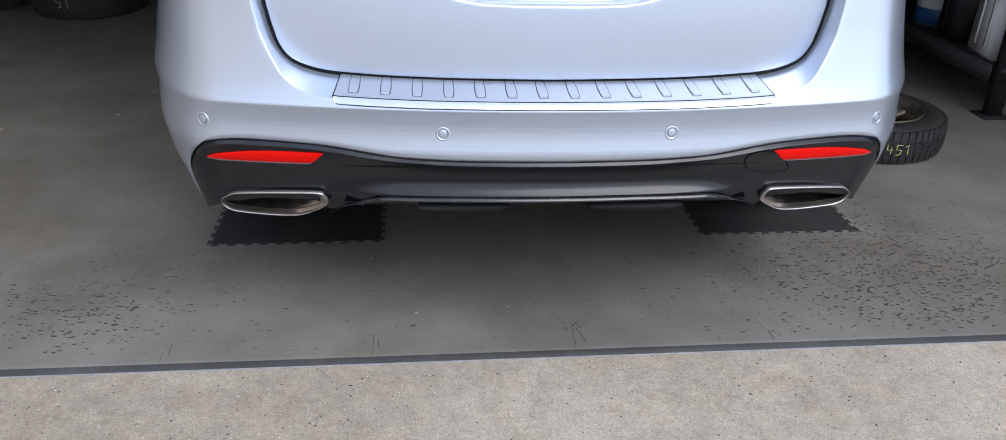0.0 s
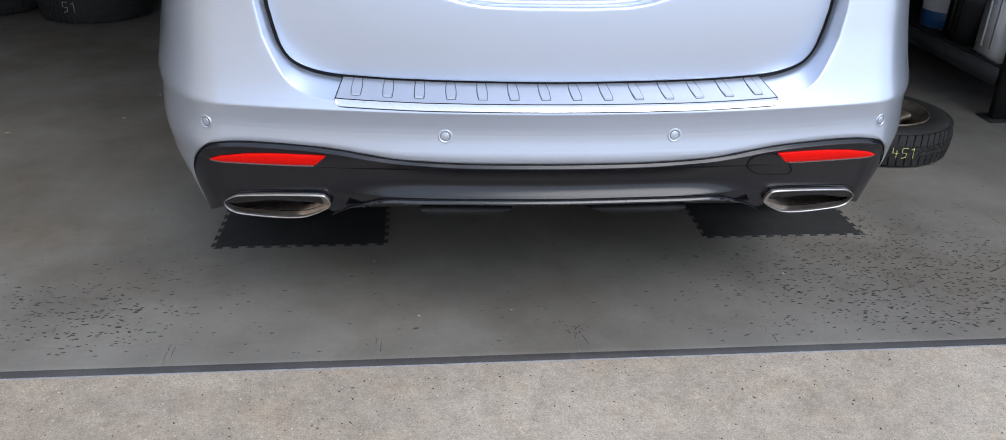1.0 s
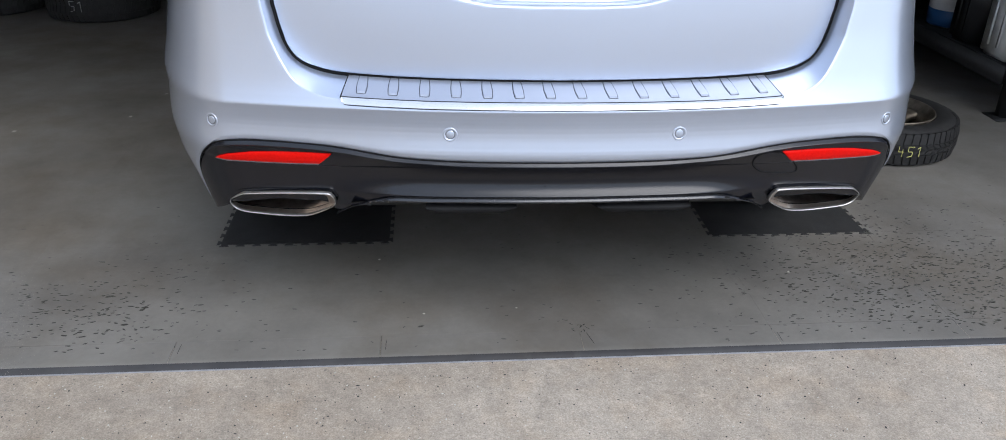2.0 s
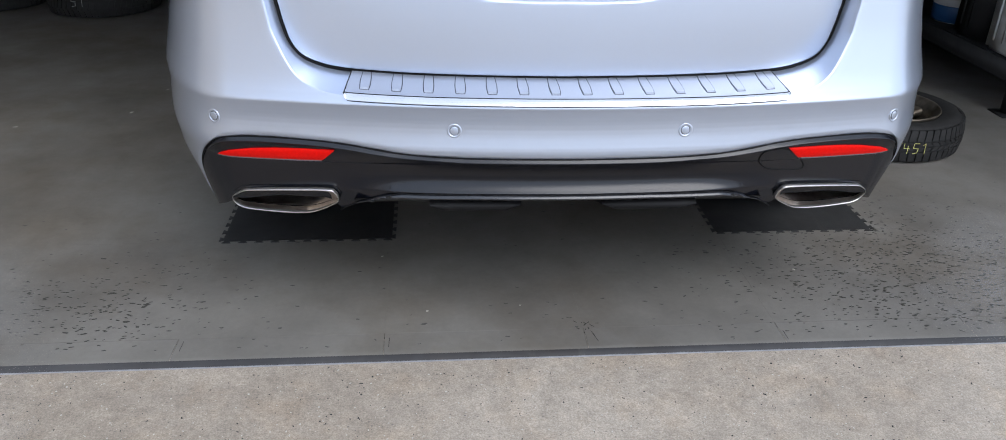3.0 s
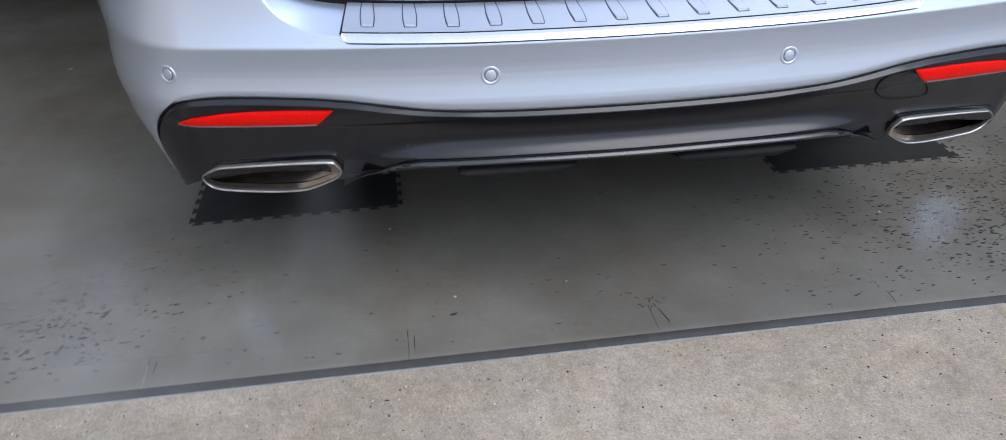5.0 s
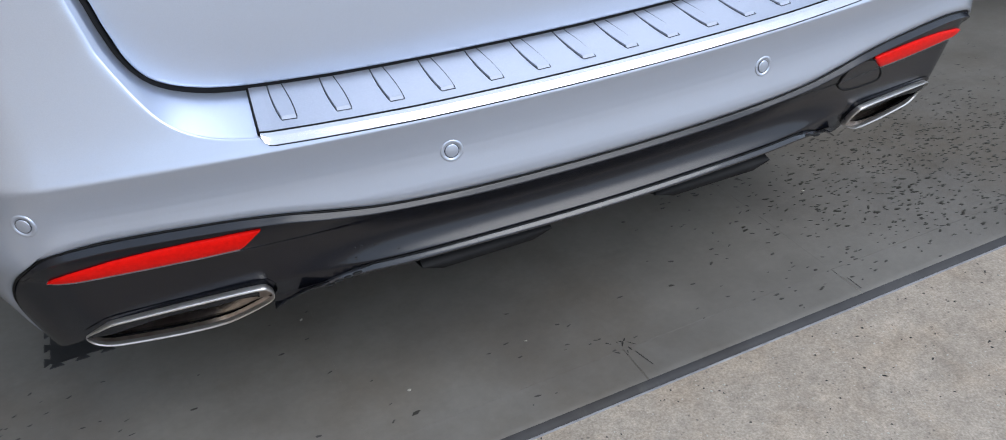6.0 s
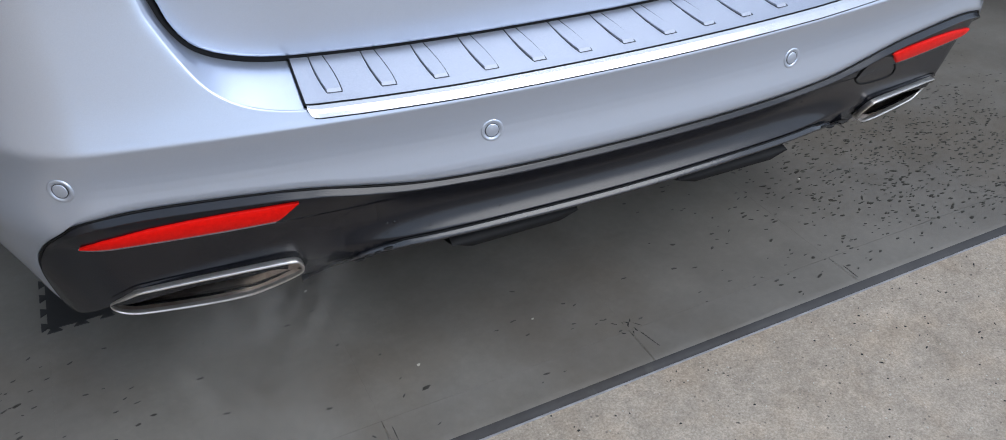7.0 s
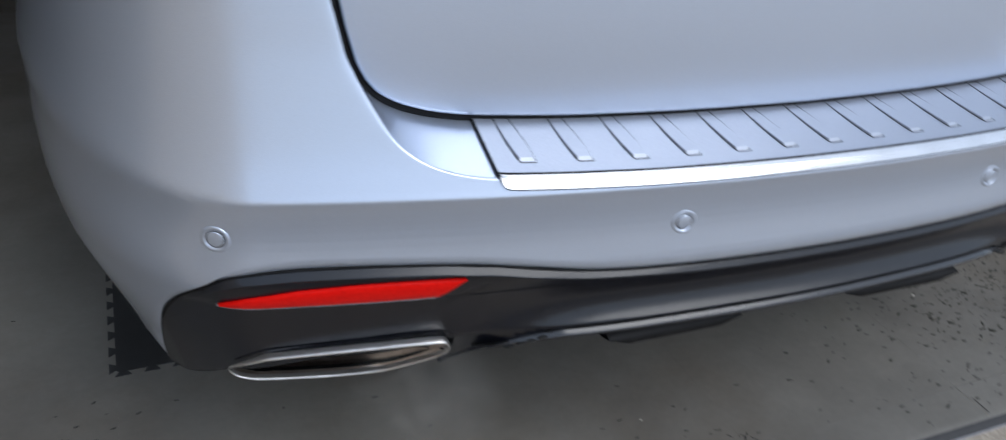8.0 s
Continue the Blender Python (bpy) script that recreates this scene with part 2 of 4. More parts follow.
def jigsaw_tile_bm(lift=0.0004):
    """A tile with dovetail teeth on all its sides."""
    h, n, d = STEP / 2, 21, 0.012
    pts = []
    w = 2 * h / n
    side = []
    for i in range(n):
        a = -h + i * w
        if i % 2 == 0:
            side += [(a + 0.22 * w, -h), (a - 0.08 * w, -h - d), (a + 1.08 * w, -h - d), (a + 0.78 * w, -h)]
    for q in range(4):
        for x, y in side:
            for _ in range(q):
                x, y = -y, x
            pts.append((x, y))
    bm = bmesh.new()
    low = [bm.verts.new((x, y, -0.004)) for x, y in pts]
    top = [bm.verts.new((x * 0.9985, y * 0.9985, lift)) for x, y in pts]
    for i in range(len(pts)):
        j = (i + 1) % len(pts)
        bm.faces.new((low[i], low[j], top[j], top[i]))
    bm.faces.new(top)
    return bm


floor = structure("floor", box((-3.6, 0.1, -0.06), (3.1, 8.1, -0.011)), MATT, "grey interlocking rubber tile floor of the garage")


def build_floor():
    grey = finish("tile", tile_bm(), TILE, False)
    black = finish("tile", jigsaw_tile_bm(), BLACK_TILE, False)
    for j in range(15):
        for i in range(-7, 6):
            x, y = X0 + (i + 0.5) * STEP, Y0 + (j + 0.5) * STEP
            if x < -3.5 or x > 3.0:
                continue
            ob = new("tile", grey)
            ob.parent, ob.location = floor, (x, y, 0)
            if i in (-2, 1) and j in (1, 2):
                bt = new("tile", black)
                bt.parent, bt.location = floor, (x, y, 0.0012)
                tagged(bt, "black jigsaw-edged rubber tile")
    # sloped edging strips along the threshold
    for i in range(-7, 6):
        x = X0 + i * STEP
        if x < -3.6 or x > 2.95:
            continue
        flat = [(Y0 - 0.0005, -0.012), (Y0 - 0.0005, 0.0), (0.0262, -0.0004), (0.0200, -0.0009), (0.0140, -0.0020), (0.0130, -0.0050)]
        strip = part("edging_strip", grid([[(x + 0.0005, y, z), (x + STEP - 0.0005, y, z)] for y, z in flat], flip=True), TILE, floor, "", False)
        slope = [(0.0142, -0.0018), (0.010, -0.0030), (0.004, -0.0062), (0.0, -0.0098), (-0.0012, -0.0122)]
        part("edge_slope", grid([[(x, y, z), (x + STEP, y, z)] for y, z in slope], flip=True), EDGING, strip, "dark sloped edge")
        # thin pale toe, the slope's bright edge line put in as colour
        toe = [(-0.0010, -0.0118), (-0.0015, -0.0112), (-0.0034, -0.0116), (-0.0042, -0.0138)]
        part("edge_toe", grid([[(x, y, z), (x + STEP, y, z)] for y, z in toe], flip=True), TOE, strip, "pale toe with the edge's highlight put into its colour", False)


# ---- the car ----
car = new("car")
car.location = (0.003, 0, 0)
tagged(car, "silver estate car with black rear valance and chrome tailpipes", "car")

XC, BQ, KS, AX = 0.75, 0.50, 0.30, 0.1385
WZ = [(0.20, 0.90), (0.315, 0.935), (0.38, 0.956), (0.47, 0.996), (0.55, 1.0015), (0.60, 0.9995), (0.63, 0.998), (0.652, 0.9985), (0.667, 0.9955), (0.70, 0.990), (0.76, 0.981), (0.83, 0.970), (0.95, 0.955), (1.05, 0.945)]
YZ = [(0.20, 0.09), (0.315, 0.05), (0.37, 0.032), (0.42, 0.018), (0.48, 0.004), (0.515, -0.006), (0.54, -0.0150), (0.565, -0.0098), (0.60, -0.0042), (0.63, -0.0066), (0.652, -0.0125), (0.667, -0.0045), (0.70, 0.0095), (0.75, 0.025), (0.80, 0.038), (0.95, 0.066), (1.05, 0.082)]
S1 = XC + KS * math.pi / 2


def soft(z, pts):
    """A table's value, rounded off except at the crease along the bumper."""
    d = 0.0025 + 0.016 * min(1.0, abs(z - 0.652) / 0.02)
    return sum(table(z + k * d, pts) * w for k, w in ((-1, 0.12), (-0.6, 0.2), (0, 0.36), (0.6, 0.2), (1, 0.12)))


def skin(s, z, inward=0.0):
    """The car's outer skin: s runs across the back and round the corner, z up."""
    sg, s = (1 if s >= 0 else -1), abs(s)
    rise = 0.045 * min(1.0, max(0.0, (s - 0.70) / 0.5)) ** 2 * min(1.0, max(0.0, (z - 0.54) / 0.07)) * min(1.0, max(0.0, (1.05 - z) / 0.2))
    w, y0 = soft(z - rise, WZ), soft(z - rise, YZ)
    if s <= XC:
        x, y = s, y0 + AX * s * s
        nx, ny = -2 * AX * s, 1
    else:
        th = min((s - XC) / KS, math.pi / 2)
        x = XC + (w - XC) * math.sin(th)
        y = y0 + AX * x * x + BQ * (1 - math.cos(th)) + max(0.0, s - S1)
        nx, ny = -math.sin(th), math.cos(th) * (w - XC) / BQ + 0.3 * (1 - math.sin(th))
    q = inward / math.hypot(nx, ny)
    return Vector((sg * (x + nx * q), y + ny * q, z))


def side_s(y):
    return S1 + y - (AX * 0.98 ** 2 + BQ)


def gate_y(x, z):
    return 0.118 + 0.09 * x * x + 0.02 * (z - 0.69) + 0.22 * max(0.0, z - 0.70) ** 2


# gate opening, crest of the ledge round it, and outer edge of the bumper skin, from the middle outwards
STRIP = [
    ((0, .677), (0, .667), (0, .532)), ((.20, .679), (.20, .667), (.20, .533)), ((.30, .681), (.30, .667), (.30, .536)),
    ((.37, .683), (.37, .668), (.37, .541)), ((.43, .686), (.43, .669), (.44, .551)), ((.48, .689), (.485, .6705), (.51, .560)),
    ((.51, .692), (.522, .6745), (.58, .564)), ((.537, .6965), (.550, .681), (.67, .566)), ((.558, .702), (.572, .690), (.74, .563)),
    ((.577, .7085), (.590, .702), (.80, .551)), ((0.593, .7165), (.603, .7155), (.832, .531)), ((0.604, .7245), (.612, .729), (.858, .507)),
    ((0.611, .732), (.619, .741), (.882, .475)), ((0.617, .740), (.625, .752), (.905, .430)), ((0.621, .747), (.630, .762), (.932, .370)),
    ((0.625, .755), (.635, .772), (.958, .297)), ((0.629, .765), (.640, .783), (side_s(.47), .292)),
    ((0.633, .780), (.646, .797), (side_s(.60), .40)), ((0.639, .802), (.650, .815), (side_s(.68), .61)),
    ((0.644, .827), (.655, .838), (side_s(.82), .72)), ((0.649, .855), (.660, .865), (side_s(.98), .76)),
    ((0.656, .95), (.667, .95), (side_s(.98), .90)), ((0.662, 1.05), (.673, 1.05), (side_s(.98), 1.05)),
]


# where the skin's lines bow out round the valance's corner, by row of STRIP
BEND = {11: (.80, .61), 12: (.85, .60), 13: (.90, .585), 14: (.94, .565), 15: (.985, .545), 16: (1.02, .53), 17: (1.06, .53), 18: (1.06, .60), 19: (1.02, .70)}


def both_sides(seq):
    return [(-a, b) for a, b in reversed(seq[1:])] + seq


def strip_curves(n=5):
    full = []
    for i, (p, c, o) in enumerate(STRIP):
        m = BEND.get(i, ((c[0] + o[0]) / 2, (c[1] + o[1]) / 2))
        full.append((*p, *c, *o, *m))
    half = [tuple(v) for v in spline(full, n)]
    half[0] = (0, half[0][1], 0, half[0][3], 0, half[0][5], 0, half[0][7])
    mirrored = [(-a, b, -c, d, -e, f, -g, h) for a, b, c, d, e, f, g, h in reversed(half[1:])]
    return mirrored + half


def bumper_bm():
    rows = []
    for ix, iz, cx, cz, ox, oz, mx, mz in strip_curves():
        p_in = Vector((ix, gate_y(ix, iz) + 0.022, iz))
        p_c = skin(cx, cz)
        f1 = 0.014

        def way(f):
            return cx * (1 - f) ** 2 + 2 * mx * f * (1 - f) + ox * f * f, cz * (1 - f) ** 2 + 2 * mz * f * (1 - f) + oz * f * f
        p_s = skin(*way(f1))
        row = [p_in + Vector((0, 0.02, 0.0)), p_in]
        row += [p_in.lerp(p_c, f) for f in (0.3, 0.6, 0.975)]
        a = p_in.lerp(p_c, 0.975)
        row += [a * (1 - t) ** 2 + p_c * 2 * t * (1 - t) + p_s * t * t for t in (0.2, 0.4, 0.6, 0.8, 1.0)]
        for k in range(1, 76):
            f = lerp(f1, 1.0, k / 75)
            row.append(skin(*way(f), 0.0045 * max(0.0, (f - 0.88) / 0.12) ** 2))
        row.append(skin(ox, oz, 0.009))
        row.append(skin(ox, oz, 0.03))
        rows.append([tuple(v) for v in row])
    return grid(rows)


def gate_outline(n=5, inset=0.0075):
    half = [tuple(v) for v in spline([r[0] for r in STRIP], n)]
    half[0] = (0, half[0][1])
    out = []
    for i, (x, z) in enumerate(half):
        a, b = half[max(0, i - 1)], half[min(len(half) - 1, i + 1)]
        d = Vector((b[0] - a[0], b[1] - a[1])).normalized()
        out.append((x - d.y * inset, z + d.x * inset))
    return both_sides(out)


def plate_recess(x, z):
    """The number-plate bay sinks into the gate above a bowed lower lip."""
    lip = 0.851 + 0.05 * (abs(x) / 0.30) ** 4
    return 0.026 * min(1.0, max(0.0, (z - lip) / 0.007))


def gate_bm():
    ol = gate_outline()
    rows = []
    n = len(ol)
    for i, (x, z) in enumerate(ol):
        u = 2 * i / (n - 1) - 1
        row = [(x, gate_y(x, z) + 0.03, z), (x, gate_y(x, z) + 0.003, z), (x, gate_y(x, z) + 0.0012, z)]
        for k in range(1, 91):
            f = (k / 90)
            px, pz = lerp(x, 0.655 * u, f ** 1.2), lerp(z, 1.05, f)
            rr = 0.0009 * math.exp(-f * 90)
            row.append((px, gate_y(px, pz) + rr + plate_recess(px, pz), pz))
        rows.append(row)
    return grid(rows)


VT = [(0, .530), (.20, .531), (.30, .534), (.37, .539), (.43, .547), (.48, .555), (.51, .558), (.56, .562), (.66, .564), (.74, .561), (.80, .549), (.850, .512), (.879, .474), (.903, .429), (.930, .369), (.954, .304)]
VB = [(0, .434), (.20, .434), (.38, .430), (.43, .418), (.48, .396), (.515, .374), (.535, .378), (.56, .398), (.66, .402), (.75, .385), (.80, .378), (.85, .354), (.88, .338), (.91, .322), (.94, .308), (.957, .298)]


def valance_y(s, z):
    """How far the black valance lies inside the bumper's skin."""
    f = 1 / (1 + math.exp((abs(s) - 0.42) * 24))
    if z < 0.474:
        scoop = 0.0195 - 0.0265 * ((0.474 - max(z, 0.434)) / 0.040) ** 2
    else:
        scoop = 0.0195 * max(0.0, math.cos((z - 0.474) / 0.061 * math.pi / 2)) if z < 0.535 else 0.0
    # a crease runs on from under the reflector and fades towards the middle
    step = min(1.0, max(0.0, (0.509 - z) / 0.004))
    crease = 0.0050 * step * (1 - f)
    # tucked in beside the tailpipe
    tuck = 0.011 * min(1.0, max(0.0, (abs(s) - 0.43) / 0.09)) * min(1.0, max(0.0, (0.60 - abs(s)) / 0.03)) * min(1.0, max(0.0, (0.428 - z) / 0.035))
    return 0.007 + scoop * f + crease + tuck


def valance_bm():
    top = spline(VT, 6)
    bot = spline(VB, 6)
    half = [(t[0], t[1], b[0], b[1]) for t, b in zip(top, bot)]
    half[0] = (0, half[0][1], 0, half[0][3])
    cols = [(-a, b, -c, d) for a, b, c, d in reversed(half[1:])] + half
    rows = []
    for ts, tz, bs, bz in cols:
        row = [skin(ts, tz, 0.04), skin(ts, tz, 0.0088)]
        for k in range(65):
            f = (k / 64) ** 1.5
            s, z = lerp(ts, bs, f), lerp(tz, bz, f)
            d = math.hypot(s - ts, z - tz)
            g = min(1.0, max(0.0, (d - 0.0095) / 0.005))
            end = min(1.0, max(0.0, (abs(ts) - 0.80) / 0.06))
            flush = min(1.0, max(0.0, (abs(s) - 0.83) / 0.07))
            base = lerp(valance_y(s, z), 0.003, flush)
            lip = lerp(lerp(0.0050, -0.0032, min(1.0, d / 0.0085)), base, end)
            row.append(skin(s, z, lerp(lip, base, g * g * (3 - 2 * g))))
        row += [skin(bs, bz - 0.003, valance_y(bs, bz) + 0.006), skin(bs, bz - 0.004, 0.06)]
        rows.append([tuple(v) for v in row])
    return grid(rows)


def tube_along(pts, r, n=8, closed=False):
    rows = []
    m = len(pts)
    for i, p in enumerate(pts):
        a = Vector(pts[(i - 1) % m] if closed or i else pts[0])
        b = Vector(pts[(i + 1) % m] if closed or i < m - 1 else pts[-1])
        d = (b - a).normalized()
        u = d.cross(Vector((0, 0, 1)))
        u = (u if u.length > 0.05 else d.cross(Vector((0, 1, 0)))).normalized()
        v = d.cross(u)
        rows.append([tuple(Vector(p) + (u * math.cos(2 * math.pi * k / n) + v * math.sin(2 * math.pi * k / n)) * r) for k in range(n)])
    return grid(rows, close_u=True, close_v=closed)


def inner_z(x):
    return table(abs(x), [r[0] for r in STRIP[:9]])


def crest_z(x):
    return table(abs(x), [r[1] for r in STRIP[:9]])


def ledge(x, f, lift=0.0):
    """A point on the loading ledge: f runs from the gate's gap to the crest."""
    p_in = Vector((x, gate_y(x, inner_z(x)) + 0.022, inner_z(x)))
    return p_in.lerp(skin(x, crest_z(x)), f) + Vector((0, 0, lift))


def pad_bm():
    """The stainless pad over the ledge."""
    rows = []
    for i in range(61):
        u = 2 * i / 60 - 1
        row = []
        for k, f in enumerate((0.12, 0.12, 0.25, 0.4, 0.55, 0.7, 0.86, 0.958, 0.958)):
            w = 0.487 + 0.008 * f
            row.append(tuple(ledge(u * w, f, -0.002 if k in (0, 8) else 0.0032)))
        rows.append(row)
    bm = grid(rows)
    return bm


def lip_bm():
    """The polished strip along the pad's outer edge."""
    rows = []
    for i in range(241):
        u = 2 * i / 240 - 1
        x = u * 0.495
        end = math.sqrt(max(0.0, 1 - max(0.0, (abs(u) - 0.975) / 0.025) ** 2))
        zc = crest_z(x)
        lo = skin(x, zc - 0.0082 * end, -0.0056)
        hi = ledge(x, 0.984, 0.0034)
        rows.append([tuple(ledge(x, 0.976, -0.001)), tuple(ledge(x, 0.976, 0.0026)), tuple(hi), tuple(hi.lerp(lo, 0.35) + Vector((0, -0.0006, 0.0006))),
                     tuple(hi.lerp(lo, 0.7) + Vector((0, -0.0006, 0.0006))), tuple(lo), tuple(skin(x, zc - 0.0096 * end, -0.0038)), tuple(skin(x, zc - 0.0101 * end, 0.003))])
    return grid(rows)


def rib_bm(x):
    """A raised grip rib, a little barrelled, with a steep outer end."""
    bm_rows = []
    for f, w, h in ((0.13, 0.0092, 0.0), (0.135, 0.0092, 0.0006), (0.30, 0.0108, 0.0013), (0.48, 0.0116, 0.0020), (0.64, 0.0112, 0.0026), (0.765, 0.0098, 0.0030), (0.80, 0.0094, -0.0004)):
        row = []
        for dx, dh in ((-1.0, -0.3), (-0.90, 1.0), (0.90, 1.0), (1.0, -0.3)):
            row.append(tuple(ledge(x + dx * w, f, 0.0030 + h * dh)))
        bm_rows.append(row)
    return grid(bm_rows)


def skin_frame(s, z, inward=0.0):
    """A pose on the skin whose z axis points out of it."""
    p = skin(s, z, inward)
    ds = skin(s + 0.004, z, inward) - skin(s - 0.004, z, inward)
    dz = skin(s, z + 0.004, inward) - skin(s, z - 0.004, inward)
    n = ds.cross(dz).normalized()
    x = ds.normalized()
    return Matrix.Translation(p) @ Matrix((x, n.cross(x), n)).transposed().to_4x4()


def sensor(s, z):
    m = skin_frame(s, z) @ Matrix.Scale(0.84, 4)
    bm = lathe([(0.0196, -0.003), (0.0194, 0.0008), (0.0182, 0.0019), (0.0146, 0.0017), (0.0128, -0.0006)], 40)
    bm.transform(m)
    ring = part("parking_sensor", bm, PAINT, car, "round silver parking sensor")
    # dark ring, slightly proud, in place of the shade in the sensor's groove
    bm = lathe([(0.0124, -0.0012), (0.0124, 0.0007), (0.0112, 0.0007), (0.0112, -0.0012)], 40)
    bm.transform(m)
    part("sensor_gap", bm, GROOVE, ring)
    bm = lathe([(0.0113, -0.002), (0.0112, 0.0011), (0.0098, 0.0016), (0.0, 0.0018)], 40)
    bm.transform(m)
    part("sensor_face", bm, PAINT, ring)


R_TOP = [(.522, .5420), (.60, .5415), (.655, .5395), (.71, .5345), (.77, .5235), (.795, .5150), (.806, .5095)]
R_BOT = [(.522, .5405), (.550, .5135), (.60, .5115), (.69, .5095), (.79, .5075), (.806, .5080)]


def reflector(sg):
    rows = []
    for i in range(49):
        s = lerp(.522, .806, i / 48)
        zt, zb = table(s, R_TOP), min(table(s, R_BOT), table(s, R_TOP) - 0.0008)
        row = [tuple(skin(sg * s, zt, 0.016)), tuple(skin(sg * s, zt, 0.004))]
        row += [tuple(skin(sg * s, lerp(zt, zb, f), 0.0028 - 0.0009 * math.sin(math.pi * f))) for f in (0.08, 0.3, 0.5, 0.7, 0.92)]
        row += [tuple(skin(sg * s, zb, 0.004)), tuple(skin(sg * s, zb, 0.016))]
        rows.append(row)
    red = part("reflector", grid(rows, flip=sg < 0), RED, car, "red rear reflector")
    # a pale bead under the lens paints the highlight along the plastic edge
    pts = [skin(sg * lerp(.554, .808, i / 40), table(max(.56, lerp(.554, .808, i / 40)), R_BOT) - 0.0022, 0.0068) for i in range(41)]
    part("bead", tube_along(pts, 0.0017, 8), BEAD, red, "pale bead painting the highlight on the edge")


PIPE = [(.808, .388), (.798, .399), (.755, .417), (.725, .4225), (.64, .430), (.548, .4345), (.529, .428), (.524, .412), (.535, .399), (.580, .377), (.610, .369), (.66, .3655), (.735, .3668), (.785, .371), (.803, .378)]


def pipe_loop(n=6):
    pts = PIPE + PIPE[:3]
    sp = spline(pts, n)
    return [tuple(p) for p in sp[n:n + n * len(PIPE)]]


def tailpipe(sg):
    loop = pipe_loop()
    cs, cz, ztop = 0.662, 0.397, 0.4325

    def leant(s, z, out):
        """A point of the raked pipe mouth: its foot lies further under the car."""
        zz = ztop - (ztop - z) * 1.42
        return Vector((0, out + 0.42 * (ztop - zz), 0)) + skin(sg * s, z) + Vector((0, 0, zz - z))

    def ring(scale_s, scale_z, inward, shift=0.0):
        return [tuple(leant(cs + shift + (s - cs) * scale_s, cz + (z - cz) * scale_z, inward)) for s, z in loop]
    # rolled outer rim, then the flared throat, wider at its inner end
    rows = [ring(0.998, 0.99, 0.012), ring(1.0, 1.0, 0.0015), ring(0.998, 0.985, -0.003), ring(0.992, 0.95, -0.0065), ring(0.984, 0.905, -0.0065), ring(0.976, 0.87, -0.002), ring(0.972, 0.855, 0.004)]
    rim = part("tailpipe_trim", grid(rows, close_u=True, flip=sg > 0), STEEL, car, "brushed steel trapezoid tailpipe trim")
    rows = [ring(0.972, 0.855, 0.004), ring(0.91, 0.82, 0.011, 0.012), ring(0.82, 0.75, 0.030, 0.018), ring(0.76, 0.66, 0.075, 0.022)]
    part("throat", grid(rows, close_u=True, flip=sg > 0), THROAT, rim, "heat-browned steel throat")
    rows = [ring(0.77, 0.67, 0.070, 0.020), ring(0.68, 0.62, 0.11, 0.02), ring(0.5, 0.6, 0.17, 0.02), ring(0.01, 0.01, 0.18, 0.02)]
    part("baffle", grid(rows, close_u=True, flip=sg > 0), SOOT, rim, "sooted inner pipe")
    outer = [tuple(skin(sg * (cs + (s - cs) * (1.03 if s < cs else 1.0)), cz + (z - cz) * (1.13 if z > cz else 1.0), 0.0105 if z > cz else 0.02)) for s, z in loop]
    middle = [tuple(skin(sg * (cs + (s - cs) * (1.02 if s < cs else 1.0)), cz + (z - cz) * (1.07 if z > cz else 1.0), 0.017 if z > cz else 0.024)) for s, z in loop]
    part("tailpipe_surround", grid([outer, middle, ring(1.0, 1.0, 0.035), ring(1.0, 1.0, 0.006)], close_u=True, flip=sg > 0), GLOSS, car, "gloss black tailpipe recess")


LIP = [(0, .434), (.20, .434), (.38, .430), (.43, .418), (.48, .396), (.515, .374), (.53, .362)]


def lower_lip():
    rows = []
    for i in range(-60, 61):
        s = i / 60 * 0.53
        z = table(abs(s), LIP)
        t = 0.25 + 0.75 * min(1.0, max(0.0, (0.50 - abs(s)) / 0.12))
        base = valance_y(s, z)
        rows.append([tuple(skin(s, z + 0.001, base + 0.010)), tuple(skin(s, z - 0.0008, base + 0.0015)), tuple(skin(s, z - 0.0018, base - 0.001 * t)),
                     tuple(skin(s, z - 0.0070 * t, base - 0.0085 * t)), tuple(skin(s, z - 0.0092 * t, base - 0.0098 * t)), tuple(skin(s, z - 0.0125 * t, base - 0.0080 * t)),
                     tuple(skin(s, z - 0.0150 * t, base + 0.002 * t)), tuple(skin(s, z - 0.018 * t, 0.05))])
    part("lower_lip", grid(rows), LACQUER, car, "gloss black lower lip with splashed dirt")
    # groove between lip and valance
    pts = [skin(i / 60 * 0.40, table(abs(i / 60 * 0.40), LIP) - 0.0005, valance_y(i / 60 * 0.40, 0.434) - 0.0012) for i in range(-60, 61)]
    part("lip_joint", tube_along(pts, 0.0012, 6), DEAD_BLACK, car)
    for sx in (-1, 1):
        prof = []
        a, b = (-.312, -.098) if sx < 0 else (.092, .318)
        for i in range(21):
            x = lerp(a, b, i / 20)
            d = min(1.0, min(i, 20 - i) / 3.0)
            prof.append([(x, 0.05, 0.412), (x, 0.026, 0.405), (x, 0.024, lerp(0.404, 0.393, d)), (x, 0.034, lerp(0.400, 0.387, d)), (x, 0.20, 0.34)])
        part("diffuser_flap", grid(prof), DEAD_BLACK, car)
    rows = [[(x * w, y, z) for x in np.linspace(-0.78, 0.78, 17)] for y, z, w in ((0.055, 0.41, 0.62), (0.10, 0.38, 0.64), (0.25, 0.345, 0.8), (0.5, 0.31, 1.0), (0.75, 0.29, 1.0))]
    part("undertray", grid(rows), MATT, car)


TOW = [(.503, .541), (.466, .535), (.456, .515), (.470, .493), (.499, .480), (.568, .475), (.577, .487), (.563, .506), (.539, .529)]


